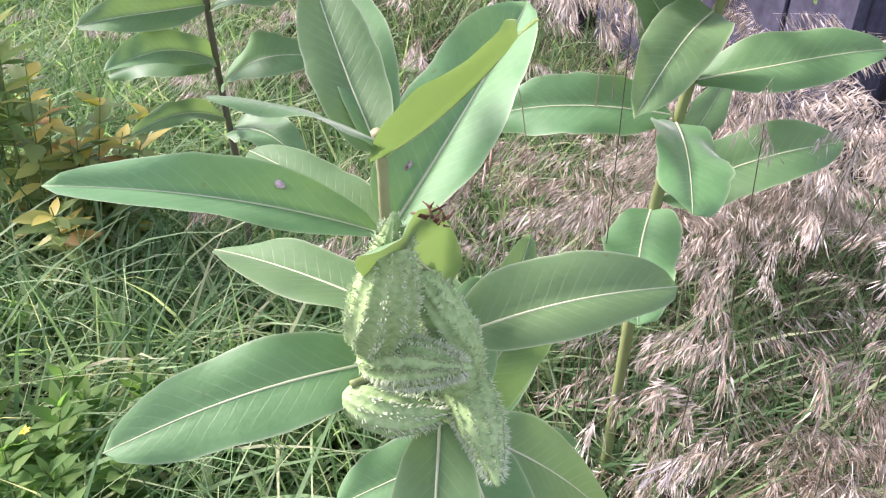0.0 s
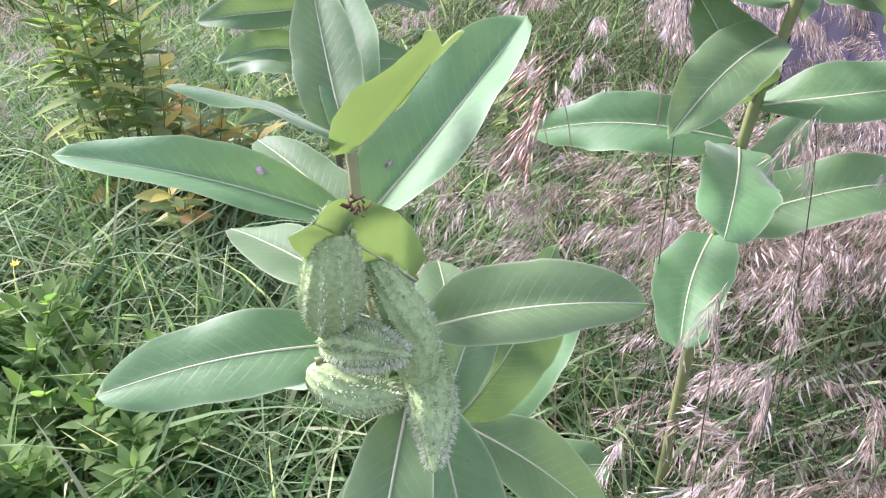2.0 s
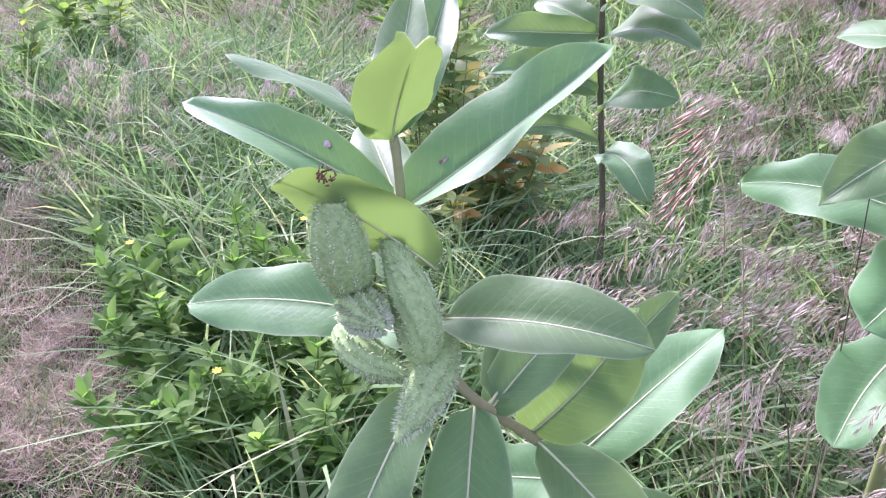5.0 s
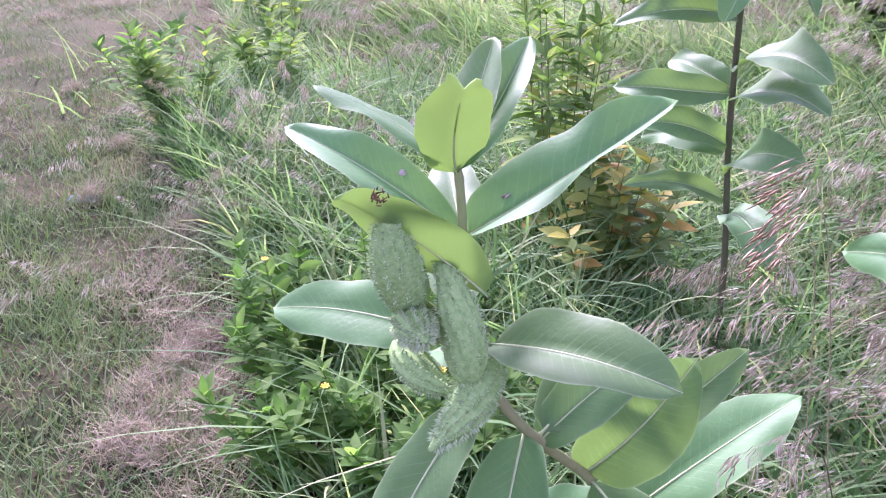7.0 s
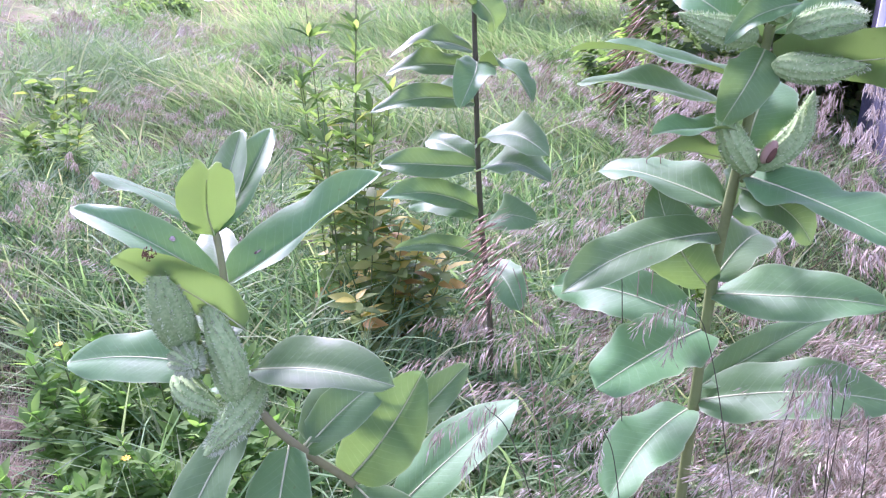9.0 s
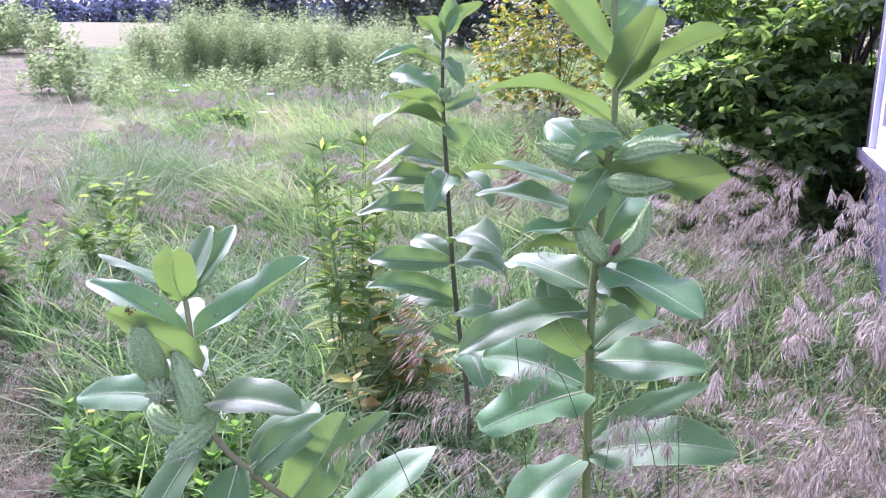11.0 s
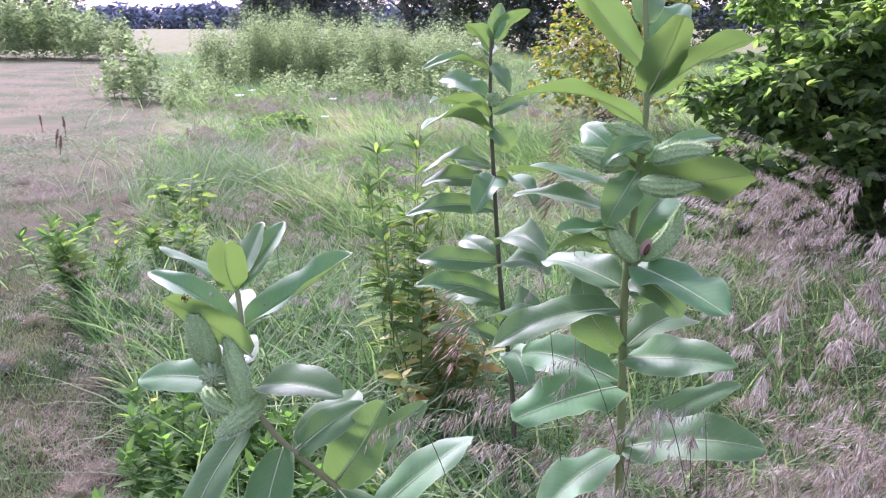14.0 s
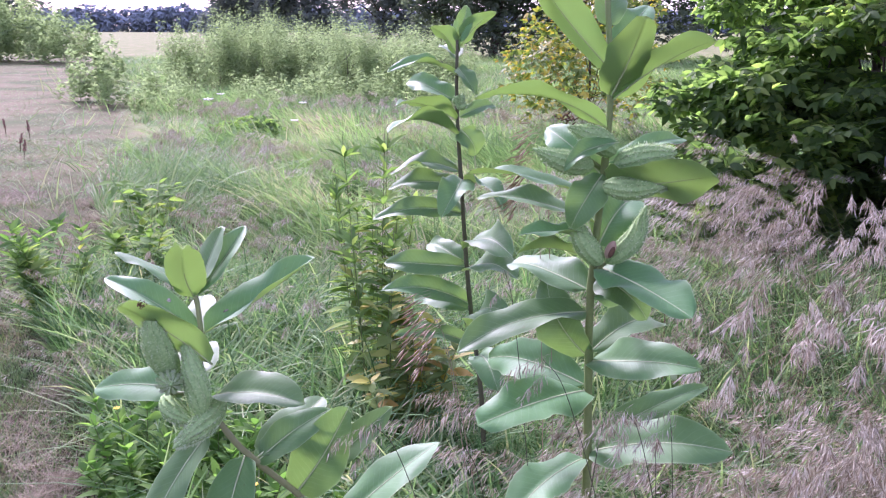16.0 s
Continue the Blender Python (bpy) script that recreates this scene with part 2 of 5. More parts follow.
def ground_material():
    m, n, l, b = nodes_of("ground")
    co = n.new("ShaderNodeTexCoord").outputs["Object"]
    sep = n.new("ShaderNodeSeparateXYZ")
    l.new(co, sep.inputs[0])
    y = sep.outputs[1]
    e = math_node(n, l, "ADD", math_node(n, l, "MULTIPLY", math_node(n, l, "MINIMUM", y, 4.6), EDGE_B), EDGE_A)
    y1 = math_node(n, l, "MINIMUM", math_node(n, l, "MAXIMUM", math_node(n, l, "SUBTRACT", y, 4.6), 0.0), 5.9)
    y2 = math_node(n, l, "MAXIMUM", math_node(n, l, "SUBTRACT", y, 10.5), 0.0)
    e = math_node(n, l, "ADD", e, math_node(n, l, "ADD", math_node(n, l, "MULTIPLY", y1, EDGE_C), math_node(n, l, "MULTIPLY", y2, EDGE_D)))
    e = math_node(n, l, "SUBTRACT", e, sep.outputs[0])
    e = math_node(n, l, "ADD", e, math_node(n, l, "MULTIPLY", math_node(n, l, "SUBTRACT", noise_node(n, l, 1.6, 4, co), 0.5), 0.7))
    track = n.new("ShaderNodeMapRange")
    track.inputs[1].default_value, track.inputs[2].default_value = -0.15, 0.25
    l.new(e, track.inputs[0])
    patch = noise_node(n, l, 2.6, 5, co)
    fine = noise_node(n, l, 60.0, 5, co)
    # near track floor, colour lowered for the shaded gaps between mown blades
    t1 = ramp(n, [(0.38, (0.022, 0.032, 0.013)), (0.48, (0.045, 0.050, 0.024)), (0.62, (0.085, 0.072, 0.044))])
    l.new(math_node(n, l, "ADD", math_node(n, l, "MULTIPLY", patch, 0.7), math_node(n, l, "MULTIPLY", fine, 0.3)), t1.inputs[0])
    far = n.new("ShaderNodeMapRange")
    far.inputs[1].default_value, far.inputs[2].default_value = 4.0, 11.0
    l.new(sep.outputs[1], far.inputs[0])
    # dark soil, its colour deepened further for the shade under the grass
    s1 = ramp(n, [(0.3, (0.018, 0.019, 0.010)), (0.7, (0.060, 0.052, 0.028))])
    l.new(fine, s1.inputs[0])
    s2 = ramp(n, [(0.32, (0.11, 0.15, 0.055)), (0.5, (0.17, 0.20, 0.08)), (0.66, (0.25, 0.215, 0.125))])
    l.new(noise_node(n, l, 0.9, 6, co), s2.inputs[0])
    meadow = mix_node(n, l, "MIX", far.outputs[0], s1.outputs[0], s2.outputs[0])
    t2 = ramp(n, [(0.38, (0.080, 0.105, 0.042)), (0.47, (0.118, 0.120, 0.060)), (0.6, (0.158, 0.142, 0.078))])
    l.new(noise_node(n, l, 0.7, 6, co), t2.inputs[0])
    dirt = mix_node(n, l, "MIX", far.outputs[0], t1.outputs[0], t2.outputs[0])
    gone = n.new("ShaderNodeMapRange")
    gone.inputs[1].default_value, gone.inputs[2].default_value = 46.0, 50.0
    l.new(sep.outputs[1], gone.inputs[0])
    near_track = math_node(n, l, "MULTIPLY", track.outputs[0], math_node(n, l, "SUBTRACT", 1.0, gone.outputs[0]))
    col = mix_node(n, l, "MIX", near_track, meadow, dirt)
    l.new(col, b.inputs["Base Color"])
    b.inputs["Roughness"].default_value, b.inputs["Specular IOR Level"].default_value = 0.95, 0.05
    bp = n.new("ShaderNodeBump")
    bp.inputs["Strength"].default_value, bp.inputs["Distance"].default_value = 0.4, 0.01
    l.new(fine, bp.inputs["Height"])
    l.new(bp.outputs[0], b.inputs["Normal"])
    return m


M_GROUND = ground_material()


# ---- building helpers ----
def part(name, bm, material, parent, label="", smooth=True):
    me = bpy.data.meshes.new(name)
    bm.to_mesh(me)
    bm.free()
    me.materials.append(material)
    if smooth:
        me.shade_smooth()
    ob = new(name, me)
    ob.parent = parent
    return tagged(ob, label)


def thing(name, x, y, z, label, category, group=""):
    ob = new(name)
    ob.empty_display_size = 0.05
    ob.location = (x, y, z)
    return tagged(ob, label, category, group)


def mesh_from(name, verts, faces, material, parent=None, smooth=False):
    """verts (n, 3), faces (m, 3 or 4) as arrays, quickly."""
    me = bpy.data.meshes.new(name)
    verts, faces = np.asarray(verts, np.float32), np.asarray(faces, np.int32)
    k = faces.shape[1]
    me.vertices.add(len(verts))
    me.vertices.foreach_set("co", verts.ravel())
    me.loops.add(faces.size)
    me.loops.foreach_set("vertex_index", faces.ravel())
    me.polygons.add(len(faces))
    me.polygons.foreach_set("loop_start", np.arange(0, faces.size, k, dtype=np.int32))
    me.polygons.foreach_set("loop_total", np.full(len(faces), k, np.int32))
    me.update(calc_edges=True)
    me.materials.append(material)
    if smooth:
        me.shade_smooth()
    ob = new(name, me)
    ob.parent = parent
    return ob


def spread(template, mats):
    """A template (verts, faces) laid out by many 4 x 4 matrices, as one pair of arrays."""
    v, f = template
    mats = np.asarray(mats)
    out = np.einsum("nij,kj->nki", mats[:, :3, :3], v) + mats[:, None, :3, 3]
    faces = f[None] + (np.arange(len(mats)) * len(v))[:, None, None]
    return out.reshape(-1, 3), faces.reshape(-1, f.shape[1])


def join(pairs):
    vs, fs, n = [], [], 0
    for v, f in pairs:
        vs.append(v)
        fs.append(f + n)
        n += len(v)
    return np.concatenate(vs), np.concatenate(fs)


def spline(points, steps):
    """A smooth line through the points (Catmull-Rom)."""
    p = [Vector(q) for q in points]
    p = [p[0] * 2 - p[1], *p, p[-1] * 2 - p[-2]]
    out = []
    for i in range(1, len(p) - 2):
        for k in range(steps):
            t = k / steps
            a, b, c, d = p[i - 1], p[i], p[i + 1], p[i + 2]
            out.append(0.5 * (2 * b + (c - a) * t + (2 * a - 5 * b + 4 * c - d) * t * t + (3 * b - a - 3 * c + d) * t ** 3))
    out.append(p[-2])
    return out


def tube(bm, line, radii, sides=8, cap=True):
    rings, up = [], Vector((0.3, 0.9, 0.2))
    for i, c in enumerate(line):
        d = (line[min(i + 1, len(line) - 1)] - line[max(i - 1, 0)]).normalized()
        a = d.cross(up).normalized()
        b = d.cross(a)
        r = radii[i] if isinstance(radii, (list, tuple)) else radii
        rings.append([bm.verts.new(c + r * (math.cos(6.2832 * k / sides) * a + math.sin(6.2832 * k / sides) * b)) for k in range(sides)])
    for p, q in zip(rings, rings[1:]):
        for k in range(sides):
            bm.faces.new((p[k], p[(k + 1) % sides], q[(k + 1) % sides], q[k]))
    if cap:
        bm.faces.new(rings[0][::-1])
        bm.faces.new(rings[-1])


RNG = random.Random(7)


def broad_leaf(plant, base, tip, width, face, arch=0.05, fold=0.25, wave=0.05, curl=0.0, blunt=0.62, notch=0.0, nu=24, nv=10, twist=None, sway=None, scar=None):
    """A milkweed leaf from base to tip (world places); face: the way its upper side looks; arch: rise of its middle; fold: how far its halves
    close up; curl: how far the tip bends down. Its midrib is a part of it."""
    o = plant.location
    b, t = Vector(base) - o, Vector(tip) - o
    d = t - b
    length = d.length
    dh = d / length
    n = Vector(face)
    n = (n - n.dot(dh) * dh).normalized()
    side = dh.cross(n)
    ph, ph2 = RNG.uniform(0, 6), RNG.uniform(0, 6)
    tw = RNG.uniform(-0.25, 0.25) if twist is None else twist
    sw = RNG.uniform(-0.035, 0.035) if sway is None else sway
    rag = 0.14 if wave > 0.08 else 0.05

    def mid(u):
        return b + d * u + side * (sw * length * math.sin(math.pi * u)) + n * length * (arch * 4 * u * (1 - u) - curl * max(0.0, u - 0.55) ** 2 * 3)

    def half(u):
        w = max(0.0, 1 - (2 * u ** 0.92 - 1) ** 2) ** blunt
        if notch and u > 0.8:
            w = max(w, 0.42)
        return width / 2 * w if u > 0.03 else 0.0025

    bm = bmesh.new()
    uvl = bm.loops.layers.uv.new("UVMap")
    us = [0.0] + [0.03 + 0.97 * i / (nu - 1) for i in range(nu)]
    sheets = []
    for sgn in (1, -1):
        rows = []
        for u in us:
            c, w = mid(u), half(u) * (1 + rag * (noise.noise((u * 7 + ph * 9, ph2, 0)) + 0.6 * noise.noise((u * 17, ph * 5, ph2))))
            ca, sa = math.cos(tw * (u - 0.4) * 2), math.sin(tw * (u - 0.4) * 2)
            sd, nn = side * ca + n * sa, n * ca - side * sa
            row = []
            for j in range(nv + 1):
                v = 2 * j / nv - 1
                if sgn < 0 and j in (0, nv):
                    row.append(sheets[0][len(rows)][j])
                    continue
                a = abs(v)
                ripple = wave * width * a * a * (math.sin(9 * u + ph + (1.7 if v > 0 else 0)) + 0.4 * math.sin(17 * u + ph2 + 2 * v))
                lift = w * (math.sin(fold) * a + 0.05 * math.sin(math.pi * a)) + ripple * min(1.0, w / (0.3 * width))
                back = notch * length * (max(0.0, u - 0.7) / 0.3) ** 2 * (0.34 * max(0.0, 1 - a * 1.6) + 0.30 * max(0.0, a - 0.55) ** 1.5)
                p = c + sd * (w * v * math.cos(fold)) + nn * lift - dh * back
                edge = 0.0 if j in (0, nv) else 0.00035
                row.append(bm.verts.new(p + nn * sgn * edge))
            rows.append(row)
        sheets.append(rows)
        for i in range(len(us) - 1):
            for j in range(nv):
                a1, a2, a3, a4 = rows[i][j], rows[i][j + 1], rows[i + 1][j + 1], rows[i + 1][j]
                at = {a1: (us[i], 2 * j / nv - 1), a2: (us[i], 2 * (j + 1) / nv - 1), a3: (us[i + 1], 2 * (j + 1) / nv - 1), a4: (us[i + 1], 2 * j / nv - 1)}
                for q in ((a1, a2, a3), (a1, a3, a4)) if j < nv // 2 else ((a1, a2, a4), (a2, a3, a4)):
                    fc = bm.faces.new(q if sgn > 0 else q[::-1])
                    fc.material_index = 0 if sgn > 0 else 1
                    for lp in fc.loops:
                        lp[uvl].uv = at[lp.vert]
    for e in bm.edges:
        if len(e.link_faces) == 2 and e.link_faces[0].material_index != e.link_faces[1].material_index:
            e.smooth = False
    leaf = part("leaf", bm, M_TOP, plant)
    leaf.data.materials.append(M_UNDER)
    if scar:
        i, j = scar
        sc = bmesh.new()
        at = mid(us[i]) + side * (half(us[i]) * (2 * j / nv - 1) * math.cos(fold)) + n * (half(us[i]) * math.sin(fold) * abs(2 * j / nv - 1) + 0.0012)
        q = n.to_track_quat("Z", "Y").to_matrix().to_4x4()
        bmesh.ops.create_uvsphere(sc, u_segments=9, v_segments=5, radius=0.0052, matrix=Matrix.Translation(at) @ q @ Matrix.Diagonal((0.65, 1.2, 0.25, 1)))
        for v in sc.verts:
            v.co += Vector((RNG.gauss(0, 0.0007), RNG.gauss(0, 0.0007), 0))
        part("insect_scar", sc, M_SCAR, leaf, "pale dry insect scar")
    rib = bmesh.new()
    k = width / 0.07
    end = 0.84 if notch else 1.0
    tube(rib, [mid(end * i / 14) + n * 0.0003 for i in range(15)], [(0.00125 * (1 - 0.85 * i / 14) + 0.0002) * k for i in range(15)], 6)
    part("midrib", rib, M_RIB, leaf)
    return leaf


def seed_pod(plant, base, tip, radius, bow=(0, 0, 0), spines=200, hair=0.0036, seam=True):
    """A warty teardrop pod: stalk end at base, drawn out to a point at the tip; soft spines in rows on its skin."""
    o = plant.location
    line = spline([Vector(base) - o, (Vector(base) + Vector(tip)) / 2 - o + Vector(bow), Vector(tip) - o], 9)
    m = len(line)
    bm = bmesh.new()
    rings, sides, frames = [], 66, []
    for i, c in enumerate(line):
        u = i / (m - 1)
        d = (line[min(i + 1, m - 1)] - line[max(i - 1, 0)]).normalized()
        a = d.cross(Vector((0.2, 0.5, 0.84))).normalized()
        b = d.cross(a)
        r = radius * max(0.08, math.sin(math.pi * u ** 0.68) ** 0.72 * (1 - 0.15 * u ** 3)) if 0 < u < 1 else radius * 0.08
        frames.append((c, a, b, r, d))
        rings.append([bm.verts.new(c + r * (1 + 0.10 * (0.6 - abs(math.sin(5.5 * q * 6.2832 / sides + 0.06 * math.sin(i)))) + 0.015 * math.sin(3.1 * i + 2.3 * q) + 0.02 * math.sin(1.3 * i + 0.4 * q)) * (math.cos(q * 6.2832 / sides) * a + math.sin(q * 6.2832 / sides) * b)) for q in range(sides)])
    for p, q in zip(rings, rings[1:]):
        for k in range(sides):
            bm.faces.new((p[k], p[(k + 1) % sides], q[(k + 1) % sides], q[k]))
    bm.faces.new(rings[0][::-1])
    bm.faces.new(rings[-1])
    pod = part("seed_pod", bm, M_POD, plant)
    sp = bmesh.new()
    for _ in range(int(spines * 3.4)):
        u = RNG.uniform(0.06, 0.95)
        i = min(m - 2, int(u * (m - 1)))
        c, a, b, r, d = frames[i]
        th = round(RNG.random() * 11) / 11 * 6.2832 + RNG.gauss(0, 0.07)
        out = math.cos(th) * a + math.sin(th) * b
        p = c.lerp(frames[i + 1][0], u * (m - 1) - i) + out * (r * 1.02)
        ln = hair * RNG.uniform(0.5, 1.2)
        w = 0.0007
        e = p + (out + d * RNG.uniform(0.1, 1.1)).normalized() * ln
        s1, s2 = d * w, out.cross(d) * w
        vs = [sp.verts.new(q) for q in (p + s1, p - s1 * 0.5 + s2, p - s1 * 0.5 - s2, e)]
        for q in ((0, 1, 3), (1, 2, 3), (2, 0, 3)):
            sp.faces.new([vs[z] for z in q])
    part("spine_coat", sp, M_FUZZ, pod, "pale woolly soft spines", smooth=False)
    return pod


def stalk(plant, points, r0, r1, material, name="stem", sides=10):
    bm = bmesh.new()
    line = spline([Vector(p) - plant.location for p in points], 6)
    k = len(line) - 1
    tube(bm, line, [(r0 + (r1 - r0) * i / k) * (1.0 + 0.12 * (i % 6 == 0)) for i in range(k + 1)], sides)
    return part(name, bm, material, plant)


# ---- ground ----
def build_ground():
    xs = np.unique(np.concatenate([np.linspace(-900, -20, 12), np.linspace(-20, 20, 81), np.linspace(20, 900, 12)]))
    ys = np.unique(np.concatenate([np.linspace(-900, -10, 8), np.linspace(-10, 50, 121), np.linspace(50, 1500, 14)]))
    gx, gy = np.meshgrid(xs, ys, indexing="ij")
    gz = np.zeros_like(gx)
    for i in range(gx.shape[0]):
        for j in range(gx.shape[1]):
            if abs(gx[i, j]) < 40 and -20 < gy[i, j] < 60:
                gz[i, j] = 0.05 * noise.noise((gx[i, j] * 0.5, gy[i, j] * 0.5, 0)) * min(1.0, 0.5 + abs(gy[i, j]) / 8)
    v = np.stack([gx, gy, gz], -1).reshape(-1, 3)
    nx, ny = gx.shape
    i, j = np.meshgrid(np.arange(nx - 1), np.arange(ny - 1), indexing="ij")
    a = (i * ny + j).ravel()
    f = np.stack([a, a + ny, a + ny + 1, a + 1], -1)
    tagged(mesh_from("ground", v, f, M_GROUND, smooth=True), "meadow ground with a mown dry track and dark soil, deepened for shade under grass", "ground", kind="structure")


build_ground()


# ---- the milkweed in front: leaning stem, five warty pods ----
def front_milkweed():
    p = thing("milkweed_plant", 0.06, 1.50, 0.0, "leaning milkweed with a cluster of five warty green pods", "plant", "milkweed plants")
    stalk(p, [(0.06, 1.50, -0.03), (-0.03, 1.42, 0.40), (-0.12, 1.36, 0.62), (-0.185, 1.305, 0.735), (-0.235, 1.252, 0.82), (-0.275, 1.22, 0.89), (-0.312, 1.222, 0.965), (-0.313, 1.243, 1.04), (-0.316, 1.243, 1.10), (-0.322, 1.24, 1.125)], 0.0066, 0.0034, M_STEM_B)
    L = lambda *a, **k: broad_leaf(p, *a, **k)
    top = (-0.318, 1.242, 1.105)
    fork = (-0.313, 1.244, 1.045)
    pods = (-0.312, 1.222, 0.965)
    L(fork, (-0.487, 1.343, 1.107), 0.054, (-0.05, -0.38, 0.92), arch=0.06, fold=0.45, twist=0.05, sway=0.0, scar=(9, 8))
    L(fork, (-0.141, 1.283, 1.156), 0.086, (-0.48, -0.28, 0.84), arch=-0.02, fold=0.5, twist=0.05, sway=0.0, scar=(6, 3))
    L((-0.331, 1.228, 1.125), (-0.430, 1.239, 1.178), 0.046, (-0.22, 0.12, 0.96), arch=0.05, fold=-0.10, notch=0.0)
    L(top, (-0.292, 1.340, 1.193), 0.05, (-0.45, -0.52, 0.70), arch=0.0, fold=0.3)
    L(top, (-0.261, 1.364, 1.188), 0.05, (-0.15, -0.50, 0.85), arch=0.0, fold=0.45)
    L(top, (-0.304, 1.140, 1.212), 0.062, (-0.15, 0.70, 0.69), arch=-0.04, fold=0.42, blunt=0.5, notch=0.20)
    L((-0.290, 1.205, 1.012), (-0.394, 1.134, 1.130), 0.062, (-0.45, 0.35, 0.80), arch=0.07, fold=0.25, curl=0.0, blunt=0.5, twist=0.0)
    L(fork, (-0.336, 1.370, 1.068), 0.05, (0.0, -0.5, 0.9), arch=0.05, fold=0.15)
    L((-0.312, 1.225, 0.985), (-0.358, 1.405, 0.975), 0.064, (0.1, -0.3, 0.95), arch=0.05, fold=0.15)
    L((-0.330, 1.222, 0.962), (-0.506, 1.305, 0.932), 0.066, (-0.36, -0.47, 0.80), arch=0.04, fold=0.12)
    L((-0.289, 1.213, 0.960), (-0.143, 1.120, 0.986), 0.077, (-0.30, -0.22, 0.93), arch=0.05, fold=0.38)
    L((-0.300, 1.218, 0.930), (-0.378, 1.411, 0.800), 0.075, (0.1, -0.45, 0.85), arch=0.06, fold=0.12)
    L((-0.300, 1.205, 0.905), (-0.395, 1.115, 0.740), 0.072, (-0.5, -0.65, 0.5), arch=0.06, fold=0.12)
    L((-0.255, 1.240, 0.850), (-0.275, 1.110, 0.695), 0.082, (-0.15, -0.7, 0.65), arch=0.06, fold=0.12)
    L((-0.185, 1.305, 0.735), (-0.055, 1.190, 0.590), 0.090, (0.2, -0.6, 0.75), arch=0.06, fold=0.12)
    L((-0.191, 1.310, 0.735), (-0.095, 1.285, 0.905), 0.094, (-0.30, -0.94, 0.10), arch=0.03, fold=0.25)
    L((-0.125, 1.355, 0.645), (0.057, 1.411, 0.775), 0.1, (-0.45, -0.35, 0.82), arch=0.05, fold=0.15)
    L((-0.175, 1.315, 0.745), (-0.027, 1.357, 0.871), 0.056, (-0.40, -0.60, 0.70), arch=0.04, fold=0.15)
    L((-0.240, 1.250, 0.835), (-0.150, 1.400, 0.870), 0.075, (0.0, -0.5, 0.85), arch=0.05, fold=0.12)
    L((-0.245, 1.245, 0.825), (-0.130, 1.330, 0.880), 0.060, (-0.2, -0.7, 0.65), arch=0.05, fold=0.12)
    L((-0.11, 1.365, 0.60), (-0.25, 1.43, 0.56), 0.085, (0.0, -0.5, 0.85), arch=0.05, fold=0.12)
    L((-0.08, 1.39, 0.53), (0.08, 1.33, 0.50), 0.085, (0.0, -0.5, 0.85), arch=0.05, fold=0.12)
    seed_pod(p, (-0.353, 1.220, 0.988), (-0.366, 1.172, 1.116), 0.0212, (-0.003, -0.010, 0), 300)
    seed_pod(p, (-0.303, 1.180, 0.940), (-0.332, 1.210, 1.062), 0.0180, (0.006, -0.010, 0), 280)
    seed_pod(p, (-0.357, 1.222, 0.978), (-0.334, 1.142, 1.008), 0.0164, (-0.002, -0.004, 0.004), 620, 0.0046)
    seed_pod(p, (-0.372, 1.228, 0.952), (-0.312, 1.180, 0.930), 0.0157, (-0.004, -0.008, -0.002), 220)
    seed_pod(p, (-0.282, 1.224, 0.948), (-0.331, 1.118, 0.922), 0.0180, (0.004, -0.006, -0.004), 420, 0.0042)
    for a, b in (((-0.315, 1.222, 0.97), (-0.345, 1.215, 1.0)), ((-0.312, 1.222, 0.96), (-0.305, 1.176, 0.950)), ((-0.313, 1.222, 0.955), (-0.366, 1.222, 0.96))):
        stalk(p, [a, (Vector(a) + Vector(b)) / 2 + Vector((0, -0.006, 0.004)), b], 0.003, 0.003, M_STEM_G, "pod_stalk", 8)
    bm = bmesh.new()
    for k in range(22):
        c = Vector((-0.366 - p.location.x + RNG.gauss(0, 0.003), 1.140 - p.location.y + RNG.gauss(0, 0.003), 1.128 + RNG.gauss(0, 0.002)))
        tube(bm, [c, c + Vector((RNG.gauss(0, 0.003), RNG.gauss(0, 0.003), RNG.uniform(0.001, 0.004)))], [0.0008, 0.0003], 5)
    part("withered_flower_head", bm, M_DRY, p, "shrivelled brown flower remains")


